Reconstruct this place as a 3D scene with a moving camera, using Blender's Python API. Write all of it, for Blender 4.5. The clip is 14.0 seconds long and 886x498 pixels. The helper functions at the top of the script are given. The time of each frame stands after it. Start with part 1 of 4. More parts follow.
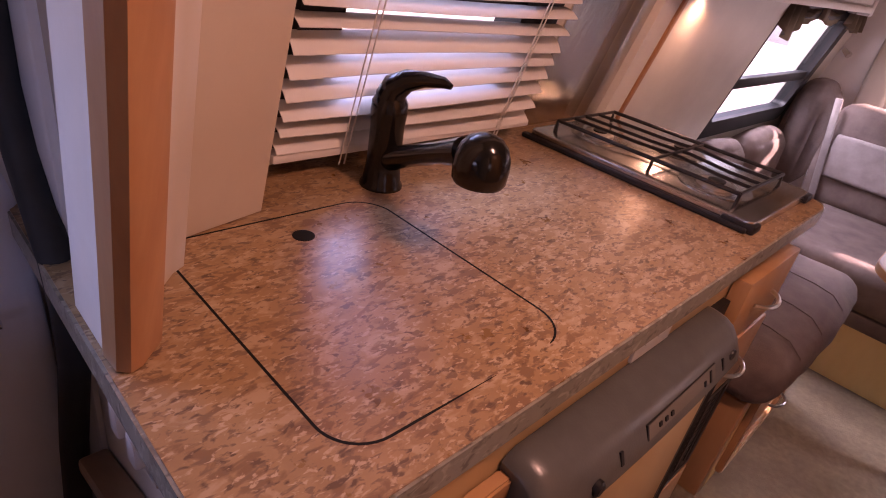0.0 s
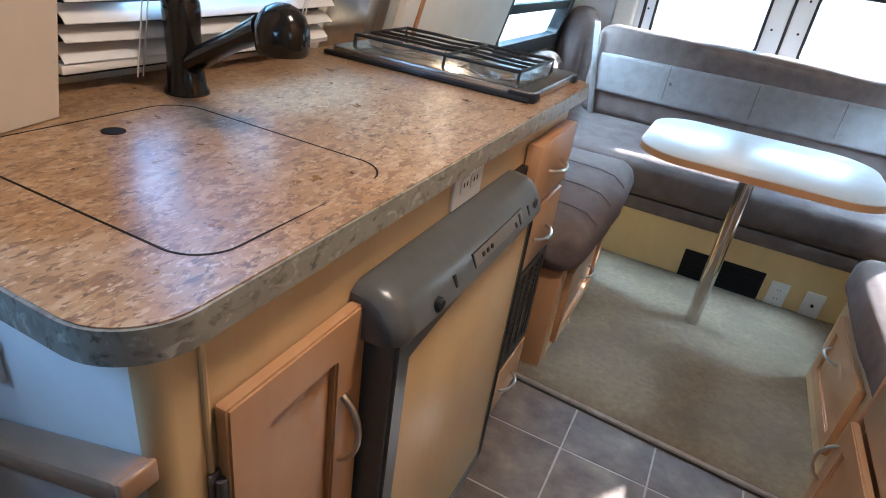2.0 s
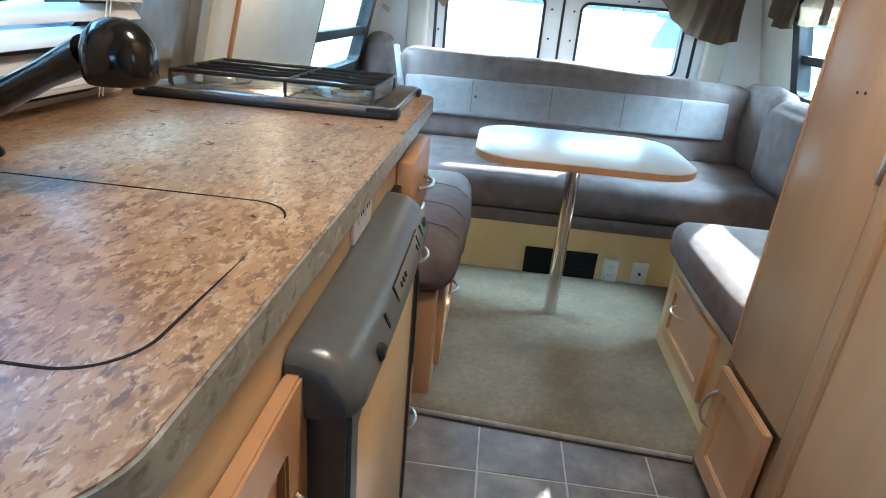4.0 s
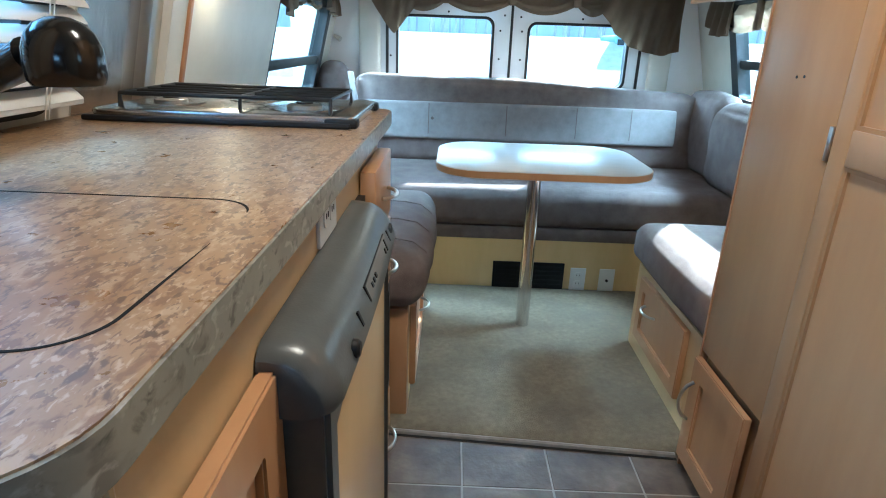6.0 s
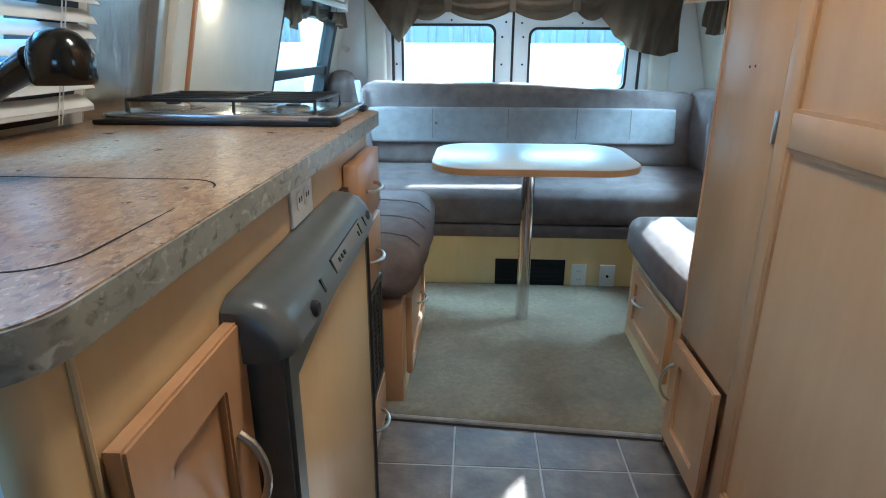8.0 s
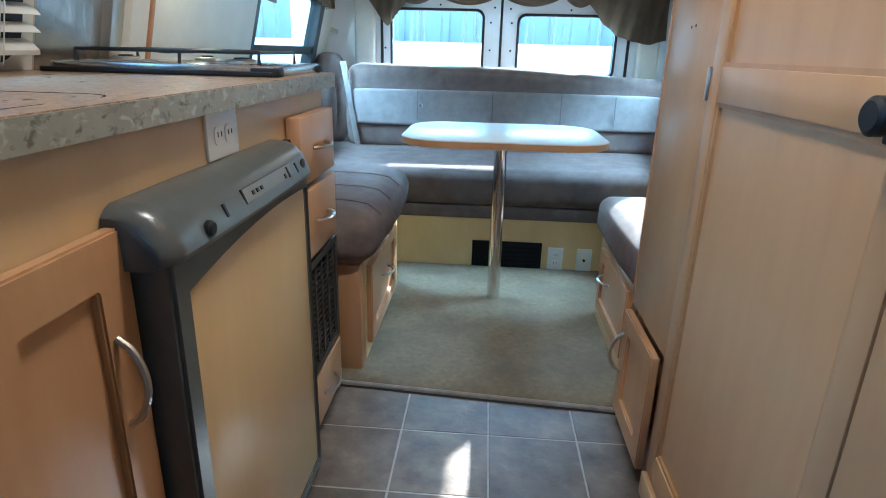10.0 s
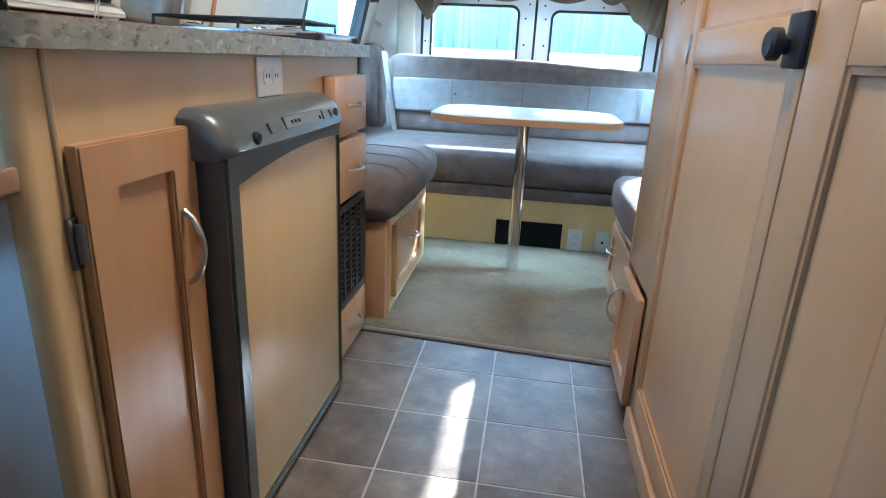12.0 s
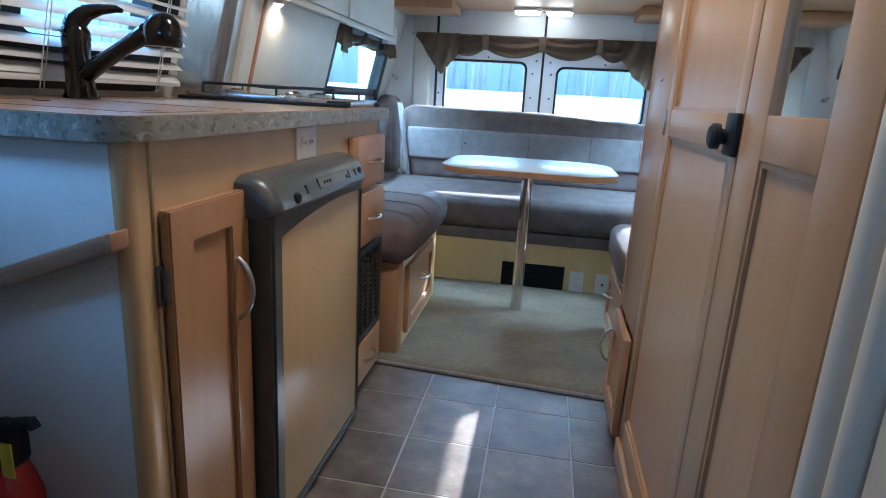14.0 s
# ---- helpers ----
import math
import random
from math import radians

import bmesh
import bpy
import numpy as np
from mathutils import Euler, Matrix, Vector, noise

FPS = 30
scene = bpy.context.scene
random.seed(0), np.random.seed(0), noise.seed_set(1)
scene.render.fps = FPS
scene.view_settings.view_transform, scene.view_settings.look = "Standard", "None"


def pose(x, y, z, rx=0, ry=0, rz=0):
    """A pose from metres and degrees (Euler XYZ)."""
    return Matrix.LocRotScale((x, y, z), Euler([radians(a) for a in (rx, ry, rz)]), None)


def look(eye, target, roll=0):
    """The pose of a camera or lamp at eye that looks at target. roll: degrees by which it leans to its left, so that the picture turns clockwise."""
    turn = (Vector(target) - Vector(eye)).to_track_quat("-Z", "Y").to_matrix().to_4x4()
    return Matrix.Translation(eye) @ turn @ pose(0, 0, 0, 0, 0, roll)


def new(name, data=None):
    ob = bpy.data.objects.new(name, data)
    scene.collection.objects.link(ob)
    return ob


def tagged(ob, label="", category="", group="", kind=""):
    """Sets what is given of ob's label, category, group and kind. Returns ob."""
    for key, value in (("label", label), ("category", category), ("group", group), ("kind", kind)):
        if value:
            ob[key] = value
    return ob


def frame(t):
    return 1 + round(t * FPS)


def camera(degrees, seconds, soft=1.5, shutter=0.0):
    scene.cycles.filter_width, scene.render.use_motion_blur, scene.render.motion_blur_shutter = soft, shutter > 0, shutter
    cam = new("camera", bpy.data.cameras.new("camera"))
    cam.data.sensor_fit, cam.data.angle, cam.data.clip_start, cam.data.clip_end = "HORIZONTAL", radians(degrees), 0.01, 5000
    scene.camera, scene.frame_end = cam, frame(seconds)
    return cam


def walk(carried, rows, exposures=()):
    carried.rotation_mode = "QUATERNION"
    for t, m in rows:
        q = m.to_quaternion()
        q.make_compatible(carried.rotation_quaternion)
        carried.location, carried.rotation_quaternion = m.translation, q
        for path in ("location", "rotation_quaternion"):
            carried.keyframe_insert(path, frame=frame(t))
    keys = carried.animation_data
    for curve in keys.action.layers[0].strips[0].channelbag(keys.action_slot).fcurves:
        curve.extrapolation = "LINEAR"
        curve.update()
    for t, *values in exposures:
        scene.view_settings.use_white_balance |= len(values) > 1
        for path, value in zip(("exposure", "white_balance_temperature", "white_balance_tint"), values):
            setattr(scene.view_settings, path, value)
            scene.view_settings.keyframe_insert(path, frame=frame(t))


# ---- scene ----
cam = camera(74.6, 14.0, soft=1.05)
PATH = [
    (0, (0.221, 0.001, 1.284), (-0.936, 1.317, 0.319), 10.5),
    (0.5, (0.244, 0.049, 1.236), (-0.793, 1.473, 0.29), 9.3),
    (1, (0.229, 0.026, 1.24), (-0.6, 1.592, 0.313), 9.1),
    (1.5, (0.304, -0.048, 1.257), (-0.448, 1.551, 0.32), 8.9),
    (2, (0.329, -0.094, 1.181), (-0.364, 1.527, 0.238), 8.5),
    (2.5, (0.304, -0.002, 1.181), (-0.315, 1.661, 0.259), 8.5),
    (3, (0.278, -0.038, 1.171), (-0.154, 1.707, 0.294), 7.9),
    (3.5, (0.175, -0.053, 1.12), (-0.076, 1.743, 0.275), 6.7),
    (4, (0.176, -0.049, 1.119), (0.052, 1.789, 0.34), 5.0),
    (4.2, (0.179, -0.055, 1.109), (0.083, 1.792, 0.348), 4.5),
    (6.3, (0.175, -0.059, 1.069), (0.16, 1.825, 0.399), 2.0),
    (6.5, (0.183, -0.065, 1.064), (0.159, 1.82, 0.398), 1.7),
    (7, (0.209, -0.074, 1.035), (0.164, 1.816, 0.381), 1.4),
    (7.5, (0.235, -0.126, 1.077), (0.168, 1.762, 0.419), 1.2),
    (8, (0.275, -0.154, 1.058), (0.174, 1.735, 0.411), 0.2),
    (8.5, (0.26, -0.136, 1.014), (0.131, 1.755, 0.375), 0.1),
    (9, (0.351, -0.162, 1.022), (0.218, 1.727, 0.375), 0.7),
    (9.2, (0.407, -0.152, 0.967), (0.277, 1.743, 0.341), 0.7),
    (11.3, (0.443, -0.31, 0.977), (0.288, 1.563, 0.292), 3.6),
    (11.5, (0.462, -0.331, 0.962), (0.276, 1.546, 0.296), 3.2),
    (12, (0.518, -0.389, 0.886), (0.253, 1.492, 0.261), 2.7),
    (12.5, (0.607, -0.557, 0.937), (0.302, 1.334, 0.362), 2.4),
    (13, (0.589, -0.571, 0.948), (0.286, 1.328, 0.399), 2.9),
    (13.5, (0.569, -0.57, 0.968), (0.264, 1.336, 0.444), 2.9),
    (14, (0.545, -0.555, 0.956), (0.235, 1.355, 0.45), 3.3),
]
EXPOSURES = [(0.0, 2.12, 8300, 76), (0.5, 2.38, 7500, 62), (1.0, 2.75, 6600, 44), (1.5, 2.9, 5950, 25), (2.0, 2.95, 5500, 11), (3.0, 3.05, 5400, 4), (4.0, 3.08, 5250, 2), (7.5, 2.85, 4900, -3), (9.0, 2.8, 4800, -3), (11.5, 3.35, 4850, -1), (12.0, 3.4, 4800, 0), (13.0, 2.8, 4850, 3), (14.0, 2.65, 4800, 5)]
walk(cam, [(t, look(eye, target, roll)) for t, eye, target, roll in PATH], EXPOSURES)

# ---- daylight ----
world = bpy.data.worlds.new("sky")
scene.world = world
world.use_nodes = True
wn = world.node_tree.nodes
sky = wn.new("ShaderNodeTexSky")
sky.sky_type = "NISHITA"
sky.sun_disc = False
SUN_DIR = Vector((-0.63, -1.0, -0.655)).normalized()
sky.sun_elevation = math.asin(-SUN_DIR.z)
sky.sun_rotation = math.atan2(-SUN_DIR.x, -SUN_DIR.y)
wn["Background"].inputs[1].default_value = 0.12
world.node_tree.links.new(sky.outputs[0], wn["Background"].inputs[0])
sun = new("sun", bpy.data.lights.new("sun", "SUN"))
sun.data.energy = 5.0
sun.data.angle = radians(0.6)
sun.data.color = (1.0, 0.94, 0.85)
sun.matrix_world = look((6, 10, 9), Vector((6, 10, 9)) + SUN_DIR)


def window_light(name, eye, target, w, h, watts, color):
    ob = new(name, bpy.data.lights.new(name, "AREA"))
    ob.data.shape = "RECTANGLE"
    ob.data.size, ob.data.size_y = w, h
    ob.data.energy, ob.data.color = watts, color
    ob.matrix_world = look(eye, target)
    return ob


DAY = (0.68, 0.87, 1.0)
window_light("rear_window_light", (0.48, 4.10, 1.64), (0.48, 2.7, 0.84), 2.1, 0.7, 24, DAY)
window_light("side_window_light", (-1.08, 2.65, 1.75), (-0.25, 2.5, 0.85), 0.9, 0.5, 11, DAY)
window_light("side_window_light", (2.10, 2.5, 1.75), (1.1, 2.3, 0.85), 0.9, 0.5, 19, DAY)
kwl = window_light("kitchen_window_light", (-1.02, 0.70, 1.55), (-0.38, 0.70, 0.95), 0.7, 0.4, 1.4, (0.30, 0.58, 1.0))
kwl.data.spread = radians(110)
# blue fill lamps added at unseen front and cab openings, for door and cabinet end
window_light("windshield_light", (0.45, -2.37, 1.40), (-0.45, 0.0, 0.85), 0.66, 0.22, 0.5, (0.26, 0.56, 1.0))
window_light("cab_window_light", (1.66, -1.61, 1.40), (-0.55, 0.0, 0.85), 0.30, 0.28, 1.9, (0.16, 0.46, 1.0))
# narrow lamp added at the unseen door glass, aimed at the cabinet end's top
dl = window_light("side_door_light", (-0.74, -0.36, 1.42), (-0.20, 0.09, 0.98), 0.42, 0.26, 0.13, (0.30, 0.58, 1.0))
dl.data.spread = radians(50)
# unseen ceiling lamp, added for warm light on worktop and wardrobe
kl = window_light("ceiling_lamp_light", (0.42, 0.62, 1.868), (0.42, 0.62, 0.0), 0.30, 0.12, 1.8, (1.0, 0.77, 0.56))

# ---- materials ----


def mat(name, color, rough=0.5, metal=0.0, spec=0.5):
    m = bpy.data.materials.new(name)
    m.use_nodes = True
    b = m.node_tree.nodes["Principled BSDF"]
    b.inputs["Base Color"].default_value = (*color, 1)
    b.inputs["Roughness"].default_value = rough
    b.inputs["Metallic"].default_value = metal
    b.inputs["Specular IOR Level"].default_value = spec
    return m


def mottled(name, colors, scale, rough=0.5, stretch=(1, 1, 1), detail=6, bump=0.0, bump_scale=None, second=None, metal=0.0, rough_var=0.0, island=0.0):
    """A surface whose colour runs over the given stops with noise; second: (scale, strength, colour) of a finer or coarser layer of stains."""
    m = mat(name, colors[0][1], rough, metal)
    nt = m.node_tree
    n, ln = nt.nodes, nt.links
    b = n["Principled BSDF"]
    co = n.new("ShaderNodeTexCoord")
    mp = n.new("ShaderNodeMapping")
    mp.inputs["Scale"].default_value = stretch
    geo = n.new("ShaderNodeNewGeometry")
    ln.new(geo.outputs["Position"], mp.inputs[0])
    src = mp.outputs[0]
    if island:
        info = n.new("ShaderNodeObjectInfo")
        add = n.new("ShaderNodeVectorMath")
        add.operation = "MULTIPLY_ADD"
        ln.new(info.outputs["Random"], add.inputs[0])
        add.inputs[1].default_value = (37, 21, 11)
        ln.new(src, add.inputs[2])
        src = add.outputs[0]
    no = n.new("ShaderNodeTexNoise")
    no.inputs["Scale"].default_value = scale
    no.inputs["Detail"].default_value = detail
    no.inputs["Roughness"].default_value = 0.6
    ln.new(src, no.inputs[0])
    ra = n.new("ShaderNodeValToRGB")
    ra.color_ramp.elements[0].position, ra.color_ramp.elements[0].color = colors[0][0], (*colors[0][1], 1)
    ra.color_ramp.elements[1].position, ra.color_ramp.elements[1].color = colors[-1][0], (*colors[-1][1], 1)
    for pos, c in colors[1:-1]:
        e = ra.color_ramp.elements.new(pos)
        e.color = (*c, 1)
    ln.new(no.outputs[0], ra.inputs[0])
    out = ra.outputs[0]
    if second:
        n2 = n.new("ShaderNodeTexNoise")
        n2.inputs["Scale"].default_value = second[0]
        n2.inputs["Detail"].default_value = 4
        ln.new(src, n2.inputs[0])
        r2 = n.new("ShaderNodeValToRGB")
        r2.color_ramp.elements[0].position, r2.color_ramp.elements[1].position = 0.45, 0.7
        r2.color_ramp.elements[1].color = (second[1],) * 3 + (1,)
        ln.new(n2.outputs[0], r2.inputs[0])
        mx = n.new("ShaderNodeMix")
        mx.data_type = "RGBA"
        ln.new(r2.outputs[0], mx.inputs["Factor"])
        ln.new(out, mx.inputs[6])
        mx.inputs[7].default_value = (*second[2], 1)
        out = mx.outputs[2]
    if island:
        hs = n.new("ShaderNodeHueSaturation")
        mr = n.new("ShaderNodeMapRange")
        mr.inputs["To Min"].default_value, mr.inputs["To Max"].default_value = 1 - island, 1 + island
        ln.new(info.outputs["Random"], mr.inputs[0])
        ln.new(mr.outputs[0], hs.inputs["Value"])
        ln.new(out, hs.inputs["Color"])
        out = hs.outputs[0]
    ln.new(out, b.inputs["Base Color"])
    if rough_var:
        mr = n.new("ShaderNodeMapRange")
        mr.inputs["To Min"].default_value, mr.inputs["To Max"].default_value = rough - rough_var, rough + rough_var
        ln.new(no.outputs[0], mr.inputs[0])
        ln.new(mr.outputs[0], b.inputs["Roughness"])
    if bump:
        nb = n.new("ShaderNodeTexNoise")
        nb.inputs["Scale"].default_value = bump_scale or scale * 4
        nb.inputs["Detail"].default_value = 3
        ln.new(src, nb.inputs[0])
        bp = n.new("ShaderNodeBump")
        bp.inputs["Strength"].default_value = bump
        bp.inputs["Distance"].default_value = 0.004
        ln.new(nb.outputs[0], bp.inputs["Height"])
        ln.new(bp.outputs[0], b.inputs["Normal"])
    return m




def flaked(name, ground, flecks, rough, fade=0.07):
    """Printed laminate: a cloudy ground with layers of small sharp-edged flecks (scale, threshold, colour)."""
    m = mottled(name, ground, 24, rough, detail=7, rough_var=0.05)
    n, ln = m.node_tree.nodes, m.node_tree.links
    b = n["Principled BSDF"]
    src = n["Mapping"].outputs[0]
    out = b.inputs["Base Color"].links[0].from_socket
    for k, (scale, edge, color) in enumerate(flecks):
        no = n.new("ShaderNodeTexNoise")
        no.inputs["Scale"].default_value, no.inputs["Detail"].default_value, no.inputs["Distortion"].default_value = scale, 5, 0.5
        off = n.new("ShaderNodeVectorMath")
        off.operation = "MULTIPLY_ADD"
        off.inputs[1].default_value = (1.3, 0.62, 1.0)
        off.inputs[2].default_value = (3.1 * k, 7.7 * k, 1.3 * k)
        ln.new(src, off.inputs[0])
        ln.new(off.outputs[0], no.inputs[0])
        ra = n.new("ShaderNodeValToRGB")
        ra.color_ramp.elements[0].position, ra.color_ramp.elements[1].position = edge, edge + fade
        ln.new(no.outputs[0], ra.inputs[0])
        mx = n.new("ShaderNodeMix")
        mx.data_type = "RGBA"
        ln.new(ra.outputs[0], mx.inputs["Factor"])
        ln.new(out, mx.inputs[6])
        mx.inputs[7].default_value = (*color, 1)
        out = mx.outputs[2]
    ln.new(out, b.inputs["Base Color"])
    return m


LAMINATE = flaked("laminate", [(0.3, (0.285, 0.163, 0.075)), (0.5, (0.33, 0.195, 0.093)), (0.7, (0.365, 0.222, 0.110))], [(42, 0.54, (0.41, 0.275, 0.158)), (50, 0.55, (0.215, 0.115, 0.055)), (80, 0.58, (0.135, 0.075, 0.042)), (140, 0.565, (0.20, 0.115, 0.062)), (160, 0.585, (0.45, 0.315, 0.195))], 0.29, 0.07)
EDGE = flaked("laminate_edge", [(0.3, (0.20, 0.19, 0.152)), (0.7, (0.27, 0.252, 0.204))], [(60, 0.54, (0.17, 0.155, 0.125)), (85, 0.575, (0.095, 0.086, 0.068)), (75, 0.57, (0.37, 0.345, 0.29))], 0.36, 0.10)
MAPLE = mottled("maple", [(0.3, (0.41, 0.218, 0.100)), (0.55, (0.455, 0.25, 0.118)), (0.75, (0.49, 0.28, 0.138))], 5, 0.32, (3.0, 3.0, 0.5), 7, rough_var=0.05, second=(16, 0.18, (0.37, 0.19, 0.082)))
PALE_MAPLE = mottled("pale_maple", [(0.3, (0.43, 0.238, 0.106)), (0.55, (0.475, 0.27, 0.124)), (0.75, (0.51, 0.298, 0.142))], 4, 0.33, (3.0, 3.0, 0.5), 7, rough_var=0.05)
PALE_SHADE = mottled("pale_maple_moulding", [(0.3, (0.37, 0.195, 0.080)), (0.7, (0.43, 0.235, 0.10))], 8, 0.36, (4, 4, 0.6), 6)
MAPLE_DARK = mottled("maple_edge", [(0.3, (0.38, 0.17, 0.075)), (0.7, (0.49, 0.25, 0.12))], 8, 0.38, (4, 4, 0.6), 6)
FASCIA = mottled("wood_print_panel", [(0.3, (0.54, 0.365, 0.175)), (0.7, (0.60, 0.415, 0.21))], 5, 0.34, (3, 3, 0.5), 6, rough_var=0.05)
CREAM_WOOD = mottled("cream_laminate", [(0.3, (0.64, 0.53, 0.38)), (0.7, (0.70, 0.59, 0.43))], 5, 0.32, (3, 3, 0.5), 6)
WHITE_PANEL = mottled("white_panel", [(0.3, (0.68, 0.66, 0.60)), (0.7, (0.75, 0.73, 0.67))], 9, 0.45, bump=0.05, bump_scale=220)
WALL_VINYL = mottled("wall_vinyl", [(0.3, (0.55, 0.53, 0.47)), (0.7, (0.63, 0.61, 0.55))], 6, 0.55, bump=0.08, bump_scale=260)
BEIGE_PANEL = mottled("beige_panel", [(0.3, (0.54, 0.46, 0.37)), (0.7, (0.60, 0.52, 0.42))], 5, 0.4, bump=0.04, bump_scale=160)
SILVER = mottled("metal_backsplash", [(0.3, (0.58, 0.57, 0.55)), (0.7, (0.68, 0.67, 0.64))], 7, 0.27, (1, 1, 0.25), metal=1.0, bump=0.9, bump_scale=16)
FABRIC = mottled("taupe_fabric", [(0.3, (0.112, 0.083, 0.074)), (0.5, (0.148, 0.112, 0.100)), (0.7, (0.182, 0.141, 0.126))], 14, 0.9, bump=0.5, bump_scale=420, second=(5, 0.3, (0.118, 0.088, 0.078)))
FABRIC_LIGHT = mottled("grey_fabric", [(0.3, (0.22, 0.20, 0.195)), (0.7, (0.29, 0.265, 0.255))], 20, 0.9, bump=0.5, bump_scale=420)
CURTAIN = mottled("curtain_cloth", [(0.3, (0.15, 0.108, 0.075)), (0.7, (0.22, 0.165, 0.12))], 10, 0.85, bump=0.3, bump_scale=300)
cn = CURTAIN.node_tree
ct = cn.nodes.new("ShaderNodeBsdfTranslucent")
ct.inputs["Color"].default_value = (0.24, 0.17, 0.11, 1)
cm = cn.nodes.new("ShaderNodeMixShader")
cm.inputs[0].default_value = 0.35
cn.links.new(cn.nodes["Principled BSDF"].outputs[0], cm.inputs[1])
cn.links.new(ct.outputs[0], cm.inputs[2])
cn.links.new(cm.outputs[0], cn.nodes["Material Output"].inputs[0])
CARPET = mottled("carpet", [(0.25, (0.145, 0.110, 0.068)), (0.5, (0.190, 0.147, 0.092)), (0.75, (0.235, 0.184, 0.118))], 55, 0.95, detail=9, bump=0.5, bump_scale=380, second=(5.0, 0.7, (0.115, 0.089, 0.057)))
TILE = mottled("slate_vinyl", [(0.3, (0.050, 0.034, 0.024)), (0.46, (0.112, 0.079, 0.056)), (0.58, (0.158, 0.116, 0.085)), (0.75, (0.25, 0.19, 0.146))], 9, 0.42, detail=10, bump=0.25, bump_scale=60, second=(30, 0.55, (0.115, 0.080, 0.058)), rough_var=0.08, island=0.16)
GROUT = mottled("grout", [(0.3, (0.30, 0.25, 0.20)), (0.7, (0.38, 0.33, 0.28))], 30, 0.6)
YELLOW_BOX = mottled("bench_panel", [(0.3, (0.66, 0.47, 0.21)), (0.7, (0.73, 0.54, 0.26))], 5, 0.45, (2, 2, 0.6))
CHROME = mat("chrome", (0.72, 0.72, 0.72), 0.12, 1.0)
STEEL = mottled("stainless", [(0.3, (0.52, 0.50, 0.47)), (0.7, (0.62, 0.60, 0.57))], 8, 0.24, (8, 1, 1), metal=1.0)
NICKEL = mat("brushed_nickel", (0.60, 0.57, 0.52), 0.28, 1.0)
BLACK_PLASTIC = mat("black_plastic", (0.012, 0.012, 0.013), 0.5, 0.0, 0.35)
VENT_BLACK = mat("matt_black", (0.010, 0.010, 0.010), 0.8, 0.0, 0.2)
BLACK_IRON = mat("black_enamel", (0.012, 0.012, 0.012), 0.35)
BRONZE = mat("dark_bronze", (0.007, 0.006, 0.005), 0.16, 0.0, 0.45)
RUBBER = mottled("rubber_seal", [(0.3, (0.012, 0.012, 0.012)), (0.7, (0.022, 0.022, 0.022))], 20, 0.6)
GREY_FRAME = mottled("grey_plastic", [(0.3, (0.074, 0.077, 0.074)), (0.7, (0.094, 0.097, 0.093))], 30, 0.28, bump=0.05, bump_scale=300)
WHITE_PLASTIC = mat("white_plastic", (0.74, 0.73, 0.70), 0.35)
WHITE_PAINT = mottled("white_car_paint", [(0.3, (0.74, 0.76, 0.78)), (0.7, (0.78, 0.80, 0.82))], 4, 0.12)
STRIP = mottled("worn_strip", [(0.3, (0.22, 0.19, 0.16)), (0.7, (0.34, 0.30, 0.26))], 30, 0.45, metal=0.3)
SLAT = mat("blind_slat", (0.66, 0.64, 0.61), 0.4)
MIRROR = mat("mirror_glass", (0.88, 0.9, 0.9), 0.02, 1.0)
TABLE_TOP = mottled("table_laminate", [(0.3, (0.54, 0.55, 0.54)), (0.7, (0.60, 0.61, 0.60))], 7, 0.30, (1, 4, 1))
RED_PAINT = mat("red_paint", (0.42, 0.02, 0.015), 0.25)
YELLOW = mat("yellow_tag", (0.75, 0.55, 0.03), 0.5)
CORD = mat("cord", (0.62, 0.60, 0.56), 0.8)
# unseen cab surfaces are this dark to cut bounce onto the cabinet end
CAB_DARK = mottled("cab_dark", [(0.3, (0.07, 0.07, 0.072)), (0.7, (0.10, 0.10, 0.102))], 12, 0.9)
GRAVEL = mottled("gravel", [(0.3, (0.42, 0.40, 0.37)), (0.7, (0.58, 0.56, 0.52))], 2.5, 0.9, detail=8)
# haze is put into these two colours, paled to brighten the window view
HAZED_BARK = mottled("hazed_bark", [(0.3, (0.40, 0.40, 0.40)), (0.7, (0.52, 0.52, 0.51))], 1.5, 0.9)
HAZED_WOODS = mottled("hazed_woods", [(0.3, (0.50, 0.56, 0.58)), (0.7, (0.62, 0.66, 0.68))], 0.5, 0.95, (1, 1, 0.15))
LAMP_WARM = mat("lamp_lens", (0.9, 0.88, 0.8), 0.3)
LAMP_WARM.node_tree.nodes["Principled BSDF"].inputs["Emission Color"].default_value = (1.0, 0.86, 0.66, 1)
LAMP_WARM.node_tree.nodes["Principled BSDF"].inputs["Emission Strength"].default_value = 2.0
GLASS = bpy.data.materials.new("window_glass")
GLASS.use_nodes = True
gb = GLASS.node_tree.nodes["Principled BSDF"]
gb.inputs["Base Color"].default_value = (0.78, 0.94, 0.98, 1)
gb.inputs["Transmission Weight"].default_value = 1.0
gb.inputs["Roughness"].default_value = 0.0
gb.inputs["IOR"].default_value = 1.05

# ---- mesh helpers ----


def mesh(name, bm, material, smooth=True):
    me = bpy.data.meshes.new(name)
    bm.to_mesh(me)
    bm.free()
    me.materials.append(material)
    if smooth:
        me.shade_smooth()
        me.set_sharp_from_angle(angle=radians(38))
    return me


def part(name, bm, material, parent=None, label="", smooth=True):
    ob = new(name, mesh(name, bm, material, smooth))
    if parent:
        ob.parent = parent
    if label:
        ob["label"] = label
    return ob


def thing(name, label, category, group="", kind="", at=(0, 0, 0)):
    ob = new(name)
    ob.empty_display_size = 0.05
    ob.location = at
    return tagged(ob, label, category, group, kind)


